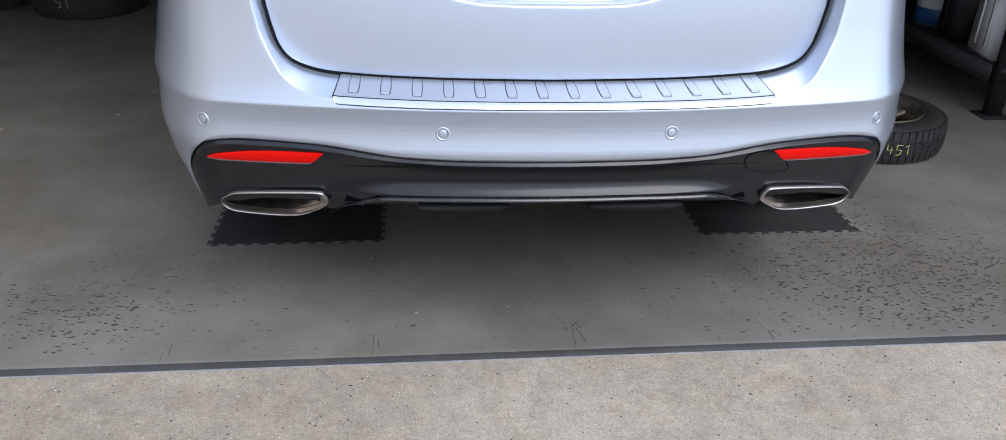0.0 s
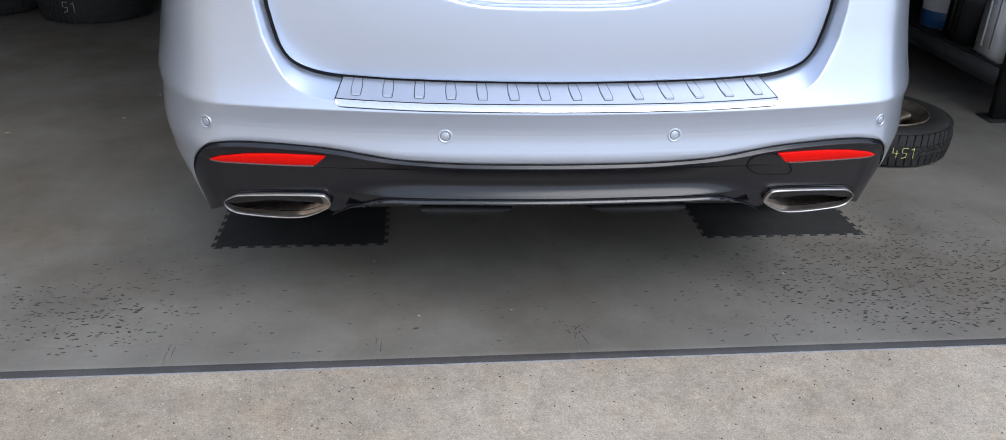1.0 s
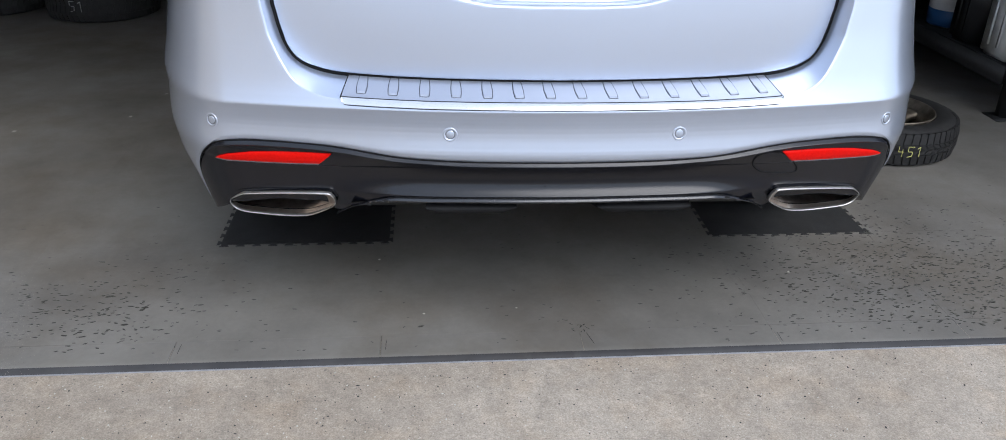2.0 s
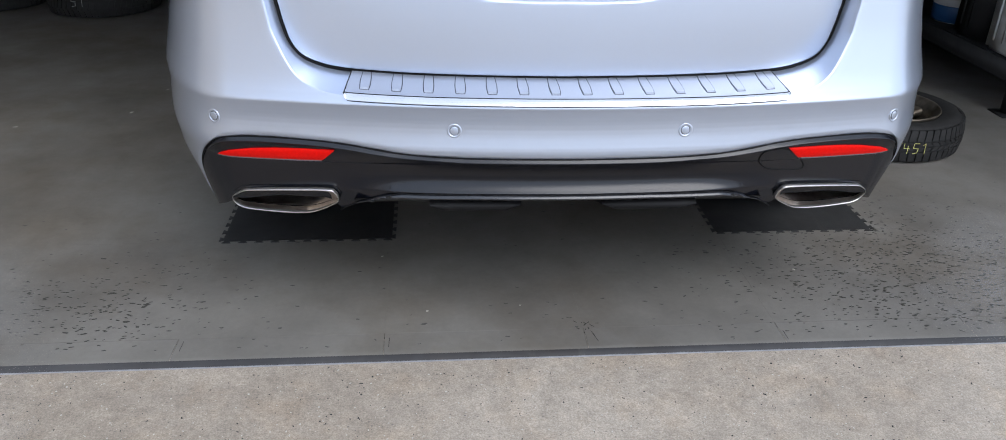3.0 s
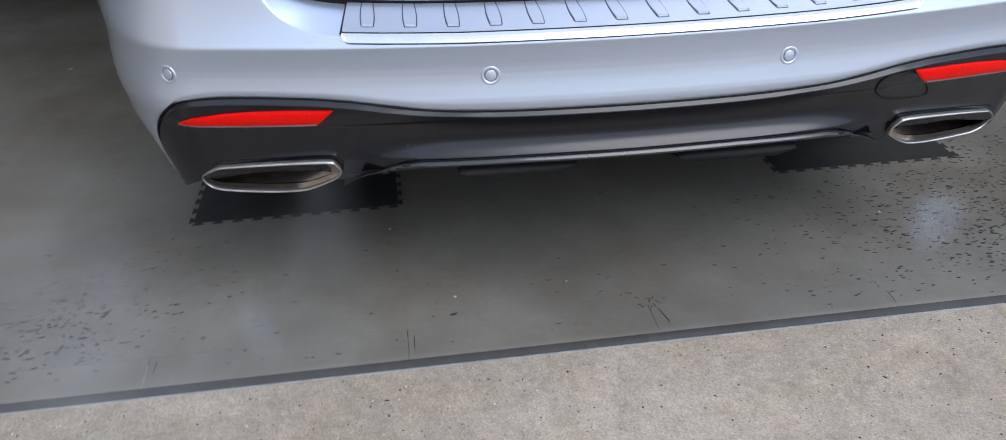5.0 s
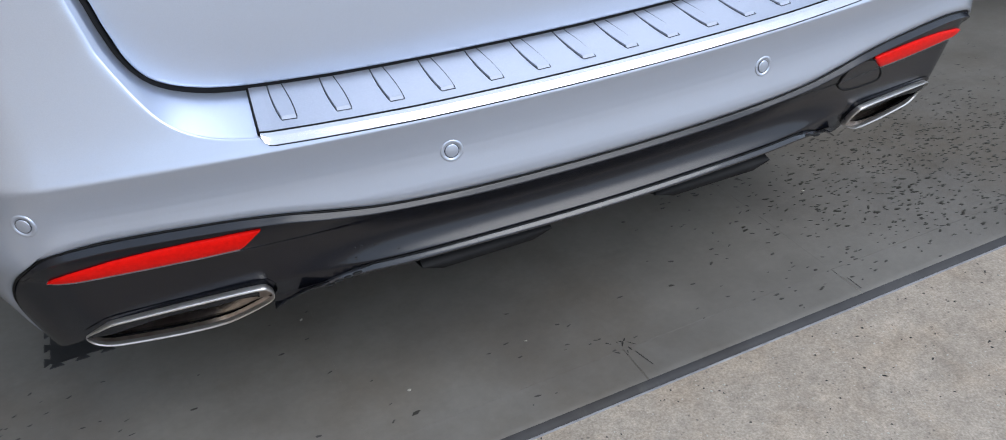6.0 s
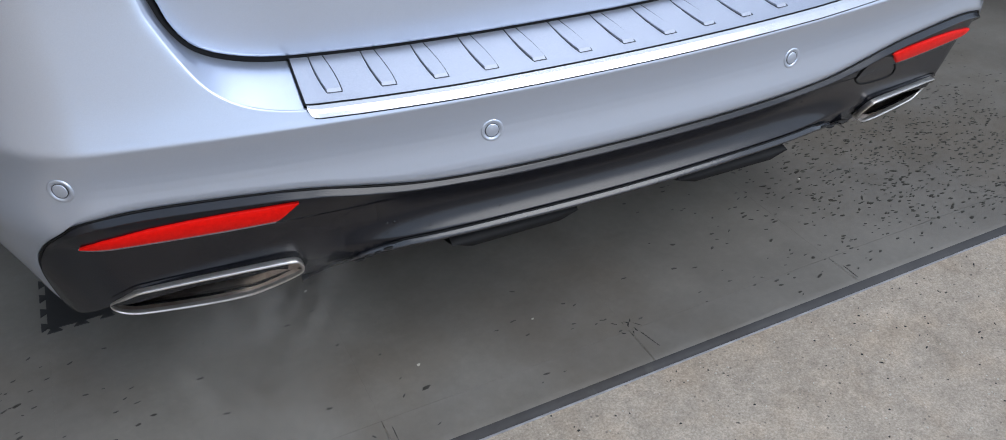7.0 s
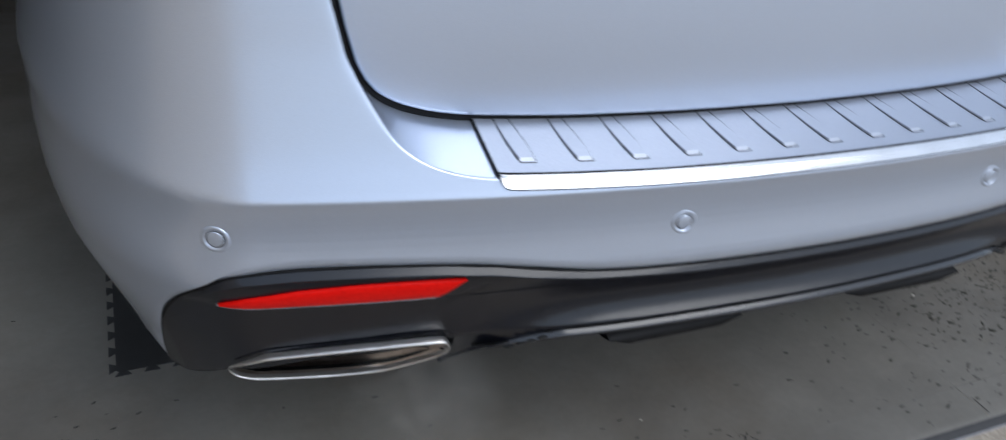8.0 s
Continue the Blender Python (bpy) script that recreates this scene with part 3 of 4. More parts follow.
def tow_cover():
    loop = [tuple(p) for p in spline(TOW + TOW[:3], 6)[6:6 + 6 * len(TOW)]]
    c = (sum(p[0] for p in loop) / len(loop), sum(p[1] for p in loop) / len(loop))
    rows = []
    for f in (1.0, 0.985, 0.96, 0.7, 0.4, 0.02):
        ring = []
        for s, z in loop:
            q, h = c[0] + (s - c[0]) * f, c[1] + (z - c[1]) * f
            ring.append(tuple(skin(q, h, valance_y(q, h) - (0.0006 if f < 0.99 else -0.002))))
        rows.append(ring)
    cover = part("towing_eye_cover", grid(rows, close_u=True), VALANCE, car, "black towing eye cover")
    pts = [tuple(skin(s, z, valance_y(s, z) - 0.0004)) for s, z in loop]
    part("cover_joint", tube_along(pts, 0.0021, 6, True), DEAD_BLACK, cover)


def droplets():
    """A few rain drops and specks of dirt left on the black plastic."""
    rnd = random.Random(31)
    spots = [(rnd.uniform(-0.42, -0.30), rnd.uniform(0.438, 0.462)) for _ in range(7)] + [(rnd.uniform(-0.30, 0.45), rnd.uniform(0.445, 0.50)) for _ in range(12)]
    spots += [(rnd.uniform(-0.75, -0.55), rnd.uniform(0.548, 0.556)) for _ in range(5)]
    bm = bmesh.new()
    for s, z in spots:
        r = rnd.uniform(0.0012, 0.0028)
        m = Matrix.Translation(skin(s, z, valance_y(s, z) + 0.0002)) @ Matrix.Diagonal((r * 0.8, r * 0.6, r, 1))
        bmesh.ops.create_icosphere(bm, subdivisions=1, radius=1.0, matrix=m)
    tagged(part("droplets", bm, GLOSS, car, "dark drops and specks on the plastic"), kind="stuff")
    # splashed dirt where the lip runs out
    bm = bmesh.new()
    for s, dz in ((-0.405, 0.004), (-0.418, 0.006), (-0.432, 0.007), (-0.446, 0.008), (0.41, 0.004), (0.425, 0.006), (0.44, 0.008)):
        z = table(abs(s), LIP) - dz
        m = Matrix.Translation(skin(s, z, valance_y(s, z) - 0.0065)) @ Matrix.Diagonal((0.008, 0.003, 0.0018, 1))
        bmesh.ops.create_icosphere(bm, subdivisions=2, radius=1.0, matrix=m)
    tagged(part("splashed_dirt", bm, MATT, car, "black dirt splashed over the lip's ends"), kind="stuff")


def build_back():
    part("bumper", bumper_bm(), PAINT, car, "silver painted bumper and rear wing")
    gate = part("tailgate", gate_bm(), PAINT, car, "silver tailgate with a recessed plate bay")
    ol = gate_outline(5, -0.001)
    # black tube laid in the gate's gap to paint its shade
    part("gate_gap", tube_along([(x, gate_y(x, z) + 0.013, z + 0.0035) for x, z in ol], 0.0085, 8), DEAD_BLACK, gate, "black strip standing in for the shade in the gate's gap")
    part("valance", valance_bm(), VALANCE, car, "satin black lower valance")
    half = [tuple(p) for p in spline(VT, 6)]
    part("shut_line", tube_along([skin(a, b + 0.0006, 0.0042) for a, b in both_sides(half)], 0.0015, 6), DEAD_BLACK, car)
    pad = part("loading_pad", pad_bm(), PAD, car, "ribbed metal loading edge pad", False)
    pad.location.x = 0.004
    part("polished_strip", lip_bm(), CHROME, pad, "polished chrome strip", False)
    # dark joints round the pad and on both edges of the polished strip
    for lift, f in ((0.0022, 0.968),):
        part("pad_joint", tube_along([ledge(0.495 * i / 60, f, lift) for i in range(-60, 61)], 0.0024, 6), DEAD_BLACK, pad)
    part("pad_joint", tube_along([skin(0.495 * i / 60, crest_z(0.495 * i / 60) - 0.0099 * math.sqrt(max(0.0, 1 - max(0.0, (abs(i) / 60 - 0.975) / 0.025) ** 2)), -0.0020) for i in range(-60, 61)], 0.0017, 6), DEAD_BLACK, pad)
    for sg in (-1, 1):
        part("pad_joint", tube_along([ledge(sg * (0.4885 + 0.008 * k / 10), lerp(0.12, 0.985, k / 10), 0.0018) for k in range(11)], 0.0019, 6), DEAD_BLACK, pad)
    for i in range(14):
        x = -0.4535 + 0.0701 * i
        part("rib", rib_bm(x), PAD, pad, "", False)
        # dark outline round the rib, painting the shade at its foot
        part("rib_groove", tube_along([ledge(x + dx * 0.0112, f, 0.0031) for f, dx in ((0.13, -0.84), (0.30, -0.97), (0.48, -1.05), (0.64, -1.01), (0.765, -0.90), (0.806, -0.84), (0.806, 0.84), (0.765, 0.90), (0.64, 1.01), (0.48, 1.05), (0.30, 0.97), (0.13, 0.84))], 0.0010, 5), GROOVE, pad)
    for s, z in ((-.799, .603), (-.2535, .597), (.2630, .597), (.790, .602)):
        sensor(s, z)
    for sg in (-1, 1):
        reflector(sg)
        tailpipe(sg)
    lower_lip()
    tow_cover()
    droplets()


build_back()


def nose_x(y, z):
    """Half width of the car's flank and nose."""
    w = soft(z, WZ)
    if y <= 4.0:
        return w
    q = (y - 4.0) / 0.88
    return w * max(0.0, 1 - q ** 3.2) ** (1 / 2.2)


def build_rest():
    """Flanks, nose, bonnet, cabin, floor pan and wheels."""
    stations = [0.98, 1.1, 1.25, 1.34, 1.38, 1.40, 1.41, 1.9, 2.4, 2.9, 3.45, 3.53, 3.55, 3.6, 3.75, 3.95, 4.15, 4.3, 4.36, 4.38, 4.5, 4.6, 4.7, 4.77, 4.82, 4.855, 4.875, 4.88]

    def bottom(y):
        for c in (0.98, 3.95):
            if abs(y - c) < 0.42:
                return 0.345 + math.sqrt(max(0.0, 0.42 ** 2 - (y - c) ** 2))
        return 0.30
    cols = [(1, y) for y in stations] + [(-1, y) for y in reversed(stations[:-1])]
    rows = []
    for sg, y in cols:
        zb = bottom(y)
        rows.append([(sg * nose_x(y, lerp(zb, 1.05, k / 12)), y, lerp(zb, 1.05, k / 12)) for k in range(13)])
    part("flank", grid(rows, flip=True), PAINT, car, "silver body sides and nose")
    rows = []
    for y in np.linspace(3.3, 4.86, 16):
        w = nose_x(y, 1.05)
        rows.append([(u * w, y, 1.05 + 0.07 * (1 - u * u) * min(1.0, (4.88 - y) / 0.5 + 0.15)) for u in np.linspace(-1, 1, 17)])
    part("bonnet", grid(rows, flip=True), PAINT, car)
    base = [(x, gate_y(x, 1.05), 1.05) for x in np.linspace(-0.655, 0.655, 15)]
    right = [tuple(skin(s, 1.05)) for s in np.linspace(0.68, S1, 8)]
    side = [(0.94, y, 1.05) for y in np.linspace(0.8, 3.1, 12)]
    front = [(0.94 * math.cos(a), 3.1 + 0.42 * math.sin(a) ** 0.8, 1.05) for a in np.linspace(0.15, math.pi - 0.15, 14)]
    loop = base + right + side + front + [(-x, y, z) for x, y, z in reversed(side)] + [(-x, y, z) for x, y, z in reversed(right)]

    def raised(f):
        return [(x * (1 - 0.28 * f ** 1.3), lerp(y, float(np.interp(y, [0.1, 3.5], [0.42, 2.35])), f), 1.05 + 0.68 * f) for x, y, z in loop]
    part("cabin_glass", grid([raised(f) for f in (0, 0.08, 0.3, 0.55, 0.8, 0.9)], close_u=True), GLASS, car, "dark cabin glazing")
    top = [raised(0.88), raised(0.95), raised(1.0)]
    cx, cy = 0.0, 1.4
    for f in (0.9, 0.6, 0.3, 0.02):
        top.append([(cx + (x - cx) * f, cy + (y - cy) * f, z + 0.035 * (1 - f)) for x, y, z in top[2]])
    part("roof", grid(top, close_u=True), PAINT, car)
    part("floor_pan", box((-0.64, 0.55, 0.24), (0.64, 4.6, 1.0)), MATT, car)
    for y in (0.98, 3.95):
        for sg in (-1, 1):
            tyre = [(0.23, -0.10), (0.25, -0.12), (0.32, -0.135), (0.355, -0.125), (0.372, -0.10), (0.375, 0.0), (0.372, 0.10), (0.355, 0.125), (0.32, 0.135), (0.25, 0.12), (0.23, 0.10)]
            bm = lathe(tyre, 48, "x")
            bm.transform(Matrix.Translation((sg * 0.828, y, 0.374)))
            wheel = part("wheel", bm, RUBBER, car, "black road tyre on a silver rim")
            bm = lathe([(0.235, -0.11), (0.225, -0.10), (0.21, 0.06 * sg), (0.235, 0.10 * sg)], 40, "x")
            for k in range(5):
                box((0.055 * sg, -0.028, 0.03), (0.085 * sg, 0.028, 0.225), 0.006, bm)
                bm.transform(Matrix.Rotation(2 * math.pi / 5, 4, "X"))
            bm.transform(Matrix.Translation((sg * 0.828, y, 0.374)))
            part("rim", bm, RIM, wheel)


build_rest()


# ---- loose things in the garage ----
CHALK_Y = Mat("yellow_chalk", (0.75, 0.72, 0.25), 0.9).m
CHALK_W = Mat("white_chalk", (0.7, 0.7, 0.68), 0.9).m
WHITE_PE = speckled("white_polyethylene", (0.74, 0.73, 0.70), (0.82, 0.81, 0.79), 8, 0.45)
BLUE_PE = speckled("blue_plastic", (0.02, 0.08, 0.20), (0.03, 0.11, 0.26), 8, 0.4)
BLACK_PE = speckled("black_plastic_can", (0.012, 0.012, 0.013), (0.022, 0.022, 0.024), 8, 0.35)
RACK = speckled("dark_rack_steel", (0.02, 0.02, 0.021), (0.035, 0.034, 0.033), 15, 0.55, 0.3)


def lying_tyre(r, h, with_rim, turn):
    """A tyre on its side, origin at its foot; tread blocks round it."""
    root = new("tyre")
    half = h / 2
    prof = [(r * 0.66, 0.015), (r * 0.70, 0.006), (r * 0.80, 0.0), (r * 0.90, 0.004), (r * 0.965, 0.022), (r * 0.985, 0.05), (r * 0.985, h - 0.05), (r * 0.965, h - 0.022),
            (r * 0.90, h - 0.004), (r * 0.80, h), (r * 0.70, h - 0.006), (r * 0.66, h - 0.015), (r * 0.64, half), (r * 0.66, 0.015)]
    part("carcass", lathe(prof, 64), RUBBER, root)
    bm = bmesh.new()
    n = 60
    for k in range(n):
        for row, (z0, z1, skew) in enumerate(((0.012, 0.052, -0.02), (0.058, h / 2 - 0.003, 0.05), (h / 2 + 0.003, h - 0.058, -0.05), (h - 0.052, h - 0.012, 0.02))):
            a0 = 2 * math.pi * (k + 0.5 * (row % 2)) / n
            a1 = a0 + 2 * math.pi * 0.80 / n
            vs = []
            for rr in (0.965, 1.0):
                for a, z in ((a0, z0), (a1, z0), (a1 + skew, z1), (a0 + skew, z1)):
                    edge = rr - (0.025 if row in (0, 3) and (z < 0.02 or z > h - 0.02) else 0.0)
                    vs.append(bm.verts.new((r * edge * math.cos(a), r * edge * math.sin(a), z)))
            for f in ((4, 5, 6, 7), (0, 1, 5, 4), (1, 2, 6, 5), (2, 3, 7, 6), (3, 0, 4, 7)):
                bm.faces.new([vs[i] for i in f])
    part("tread", bm, RUBBER, root, "", False)
    if with_rim:
        bm = lathe([(r * 0.67, 0.02), (r * 0.60, 0.03), (r * 0.58, h - 0.05), (r * 0.62, h - 0.03), (r * 0.665, h - 0.012), (r * 0.68, h - 0.004), (r * 0.672, h + 0.002), (r * 0.655, h - 0.004), (r * 0.60, h - 0.03)], 56)
        rim = part("rim", bm, RIM, root, "dull bronze-grey wheel rim")
        bm = lathe([(r * 0.20, h * 0.5), (r * 0.19, h * 0.62), (r * 0.10, h * 0.64), (r * 0.09, h * 0.5), (0.0, h * 0.5)], 32)
        part("hub", bm, RIM, rim)
        for k in range(5):
            bm = bmesh.new()
            rows = []
            for f, w, z in ((0.16, 0.055, 0.60), (0.30, 0.042, 0.62), (0.45, 0.046, 0.70), (0.585, 0.062, 0.76)):
                rows.append([(r * f, -w, h * z - 0.03), (r * f, -w, h * z - 0.006), (r * f, -w * 0.6, h * z), (r * f, w * 0.6, h * z), (r * f, w, h * z - 0.006), (r * f, w, h * z - 0.03)])
            bm.free()
            bm = grid(rows, close_u=True)
            bm.transform(Matrix.Rotation(2 * math.pi * k / 5 + turn, 4, "Z"))
            part("spoke", bm, RIM, rim)
    return root


STROKES = {"4": [(0, 2, 0, 1), (0, 1, 1, 1), (0.7, 1.5, 0.7, 0)], "5": [(1, 2, 0, 2), (0, 2, 0, 1.1), (0, 1.1, 0.9, 1.0), (0.9, 1.0, 0.8, 0.2), (0.8, 0.2, 0, 0)], "1": [(0, 1.6, 0.5, 2), (0.5, 2, 0.5, 0)]}


def chalk_mark(root, r, angle, z0, text, size, material):
    """Chalk strokes drawn round the tread."""
    for i, ch in enumerate(text):
        bm = bmesh.new()
        for x0, y0, x1, y1 in STROKES[ch]:
            pts = []
            for f in np.linspace(0, 1, 5):
                a = angle + (i * 1.7 + lerp(x0, x1, f)) * size / r
                pts.append(Vector(((r + 0.0012) * math.cos(a), (r + 0.0012) * math.sin(a), z0 + lerp(y0, y1, f) * size)))
            sub = tube_along(pts, 0.0012, 5)
            vs = [bm.verts.new(v.co) for v in sub.verts]
            sub.verts.index_update()
            for fc in sub.faces:
                bm.faces.new([vs[v.index] for v in fc.verts])
            sub.free()
        part("chalk_figure", bm, material, root, "hand-drawn chalk figure")


loose = lying_tyre(0.30, 0.150, True, 0.5)
loose.name = "loose_wheel"
loose.location = (1.543, 1.468, 0.0005)
tagged(loose, "worn tyre on a dull rim lying flat on the floor", "wheel")
chalk_mark(loose, 0.30, math.atan2(-0.30, -0.045) - 0.05, 0.048, "451", 0.021, CHALK_Y)

stack = lying_tyre(0.33, 0.22, False, 0)
stack.location = (-2.38, 3.73, 0.0005)
tagged(stack, "black used tyre lying in a stack on the garage floor", "tyre", "stacked tyres")
chalk_mark(stack, 0.33, math.radians(-104), 0.075, "51", 0.030, CHALK_W)
for x, y, lv in ((-2.37, 3.735, 1), (-2.39, 3.72, 2), (-3.10, 3.86, 0), (-3.09, 3.87, 1)):
    copy_thing(stack, pose(x, y, 0.0005 + 0.221 * lv, 0, 0, 40 * lv + 25))


def rack_shelf():
    rack = new("storage_rack")
    tagged(rack, "dark steel storage rack against the garage wall", "shelf rack")
    for x in (2.245, 2.80):
        for y in (1.72, 3.40):
            part("post", box((x, y, 0.004), (x + 0.07, y + 0.05, 1.9), 0.004), RACK, rack)
            part("foot_plate", box((x - 0.035, y - 0.035, 0.001), (x + 0.10, y + 0.085, 0.006), 0.002), RACK, rack)
    for z in (0.20, 0.80, 1.40):
        part("shelf", box((2.25, 1.70, z), (2.87, 3.47, z + 0.028), 0.003), RACK, rack)
        part("beam", box((2.232, 1.772, z - 0.055), (2.25, 3.40, z + 0.03), 0.003), RACK, rack)


def jerrycan(name, x, y, z, w, d, h, material, label):
    root = new(name)
    root.location = (x, y, z)
    tagged(root, label, "canister")
    bm = box((-w / 2, -d / 2, 0), (w / 2, d / 2, h * 0.86), 0.02)
    part("body", bm, material, root)
    bm = box((-w * 0.36, -d * 0.42, h * 0.855), (w * 0.36, d * 0.30, h * 0.90), 0.012)
    part("shoulder", bm, material, root)
    pts = [(0, -d * 0.34, h * 0.89), (0, -d * 0.34, h * 0.97), (0, -d * 0.22, h), (0, d * 0.12, h), (0, d * 0.22, h * 0.96), (0, d * 0.24, h * 0.89)]
    part("handle", tube_along([tuple(p) for p in spline(pts, 4)], 0.012, 8), material, root)
    bm = lathe([(0.024, 0), (0.024, 0.03), (0.021, 0.034), (0.0, 0.034)], 20)
    bm.transform(Matrix.Translation((0, d * 0.37, h * 0.858)))
    part("screw_cap", bm, BLACK_PE, root, "black screw cap")
    for sy in (-0.18, 0.18):
        part("moulded_rib", box((-w / 2 - 0.004, sy * d - 0.012, h * 0.12), (-w / 2 + 0.006, sy * d + 0.012, h * 0.74), 0.004), material, root)


def bucket(x, y, z):
    root = new("bucket")
    root.location = (x, y, z)
    tagged(root, "white plastic bucket with a blue base band", "bucket")
    part("body", lathe([(0.0, 0.002), (0.118, 0.002), (0.12, 0.01), (0.135, 0.27), (0.142, 0.272), (0.142, 0.285), (0.13, 0.285), (0.118, 0.03), (0.0, 0.03)], 40), WHITE_PE, root)
    part("band", lathe([(0.1195, 0.004), (0.1225, 0.006), (0.1275, 0.085), (0.125, 0.087)], 40), BLUE_PE, root, "blue band")
    part("bail", tube_along([(0.14 * math.cos(a), 0.02, 0.25 + 0.13 * math.sin(a)) for a in np.linspace(0, math.pi, 20)], 0.003, 6), RACK, root)


rack_shelf()
jerrycan("canister", 2.385, 1.93, 0.2285, 0.26, 0.21, 0.42, WHITE_PE, "white plastic canister standing on the lower rack shelf")
jerrycan("canister", 2.38, 2.22, 0.2285, 0.24, 0.20, 0.46, BLACK_PE, "black plastic canister standing beside the white one")
bucket(2.42, 2.56, 0.2285)

WATER = Mat("water_drop", (0.062, 0.059, 0.052), 0.3).m
DIRT = speckled("black_dirt", (0.02, 0.02, 0.02), (0.035, 0.033, 0.03), 60, 0.8)
PALE = speckled("pale_grit", (0.5, 0.48, 0.42), (0.65, 0.62, 0.55), 60, 0.8)


def flecks(name, spots, material, label, category, thick):
    """Low flat blobs scattered on the ground, all in one object."""
    bm = bmesh.new()
    for x, y, z, a, b, ang in spots:
        n = 9
        low, top = [], []
        for k in range(n):
            t = 2 * math.pi * k / n
            q = 1 + random.uniform(-0.28, 0.28)
            u, v = a * q * math.cos(t), b * q * math.sin(t)
            ex, ey = u * math.cos(ang) - v * math.sin(ang), u * math.sin(ang) + v * math.cos(ang)
            low.append(bm.verts.new((x + ex, y + ey, z)))
            top.append(bm.verts.new((x + ex * 0.7, y + ey * 0.7, z + thick)))
        for k in range(n):
            bm.faces.new((low[k], low[(k + 1) % n], top[(k + 1) % n], top[k]))
        bm.faces.new(top)
    ob = new(name, finish(name, bm, material))
    return tagged(ob, label, category, kind="stuff")


def scatter():
    rnd = random.Random(7)
    spots = []

    def drops(n, x0, x1, y0, y1, lo, hi, keep):
        made = 0
        while made < n:
            x, y = rnd.uniform(x0, x1), rnd.uniform(y0, y1)
            if rnd.random() > keep(x, y):
                continue
            a = rnd.uniform(lo, hi) * (1.4 if rnd.random() < 0.12 else 1.0)
            spots.append((x, y, 0.0004, a * 1.15, a * rnd.uniform(0.32, 0.6), rnd.gauss(0.1, 0.3)))
            made += 1

    def edge(y):
        return max(0.0, min(1.0, (y - 0.03) / 0.10))
    drops(1600, 0.3, 2.4, 0.04, 1.3, 0.0026, 0.0062, lambda x, y: edge(y) * math.exp(-((x - 1.15) / 0.42) ** 2 - ((y - 0.35) / 0.33) ** 2))
    drops(330, -1.9, -0.70, 0.04, 0.75, 0.0025, 0.006, lambda x, y: edge(y) * math.exp(-((x + 1.20) / 0.28) ** 2 - ((y - 0.25) / 0.2) ** 2))
    drops(260, -2.2, 2.2, 0.04, 0.9, 0.0025, 0.006, lambda x, y: 0.25 + 0.75 * math.exp(-((y - 0.1) / 0.12) ** 2))
    flecks("water_drops", spots, WATER, "dark rain drops spattered over the rubber floor", "water drops", 0.0005)
    grit = [(rnd.uniform(-1.8, 1.8), rnd.uniform(-1.6, 0.0), -0.0138, rnd.uniform(0.0008, 0.003) * (2 if rnd.random() < 0.08 else 1), rnd.uniform(0.0007, 0.0022), rnd.uniform(0, 3)) for _ in range(1700)]
    flecks("dark_grit", grit, DIRT, "dark grit and pits strewn over the concrete", "grit", 0.001)
    pale = [(rnd.uniform(-1.8, 1.8), rnd.uniform(-1.6, -0.03), -0.0138, rnd.uniform(0.0008, 0.0028), rnd.uniform(0.0008, 0.0022), rnd.uniform(0, 3)) for _ in range(1900)]
    pale += [(-0.325, 0.200, 0.0006, 0.004, 0.003, 0.3), (-0.466, 0.505, 0.0006, 0.004, 0.003, 0.3), (-1.614, 1.791, 0.0006, 0.011, 0.005, 0.8), (-2.02, 1.62, 0.0006, 0.010, 0.005, 0.5),
             (0.768, 0.392, 0.0006, 0.004, 0.003, 0.0), (-1.55, 2.1, 0.0006, 0.009, 0.004, 0.9), (-0.07, 0.22, 0.0006, 0.003, 0.002, 0.0)]
    flecks("pale_grit", pale, PALE, "pale chips and grit lying about", "grit", 0.0012)
    stain = [(0.098 + rnd.gauss(0, 0.014), 0.118 + rnd.gauss(0, 0.010), 0.0006, rnd.uniform(0.003, 0.008), rnd.uniform(0.0008, 0.002), rnd.uniform(0, 3)) for _ in range(9)]
    stain += [(0.108 + 0.002 * k, 0.088 - 0.008 * k, 0.0005, 0.005, 0.001, 1.9) for k in range(6)]
    stain += [(x, 0.075 - 0.006 * k, 0.0003, 0.004, 0.0007, 1.7) for x in (-0.420, 0.620, -0.94) for k in range(7)]
    flecks("tar_marks", stain, DIRT, "black scuffs and joint cracks near the threshold", "marks", 0.0003)


scatter()


# ---- exhaust smoke: thin wisps that burst out of the pipes and drift off ----
def smoke_material(name, density, seed, colour=(0.56, 0.58, 0.61)):
    k = Mat(name, colour, 1.0, spec=0.0)
    sep = k.t.nodes.new("ShaderNodeVectorMath")
    sep.operation = "LENGTH"
    k.put(sep, 0, k.co)
    fall = k.ramp(sep.outputs["Value"], (0.0, 1.0), (0.5, 0.55), (0.97, 0.0))
    curl = k.ramp(k.noise(2.6, 5, 0.6, seed=seed), (0.34, 0.15), (0.70, 1.0))
    k.set("Alpha", k.math("MULTIPLY", k.math("MULTIPLY", fall, curl), density))
    return k.m


THICK = [smoke_material("smoke_thick", 0.42, 1.0, (0.50, 0.57, 0.68)), smoke_material("smoke_thick", 0.36, 6.0, (0.50, 0.57, 0.68))]
THIN = [smoke_material("smoke_thin", 0.18, 3.0), smoke_material("smoke_thin", 0.15, 8.0)]

MID = [smoke_material("smoke_mid", 0.22, 4.0, (0.52, 0.51, 0.49)), smoke_material("smoke_mid", 0.19, 9.0, (0.52, 0.51, 0.49))]


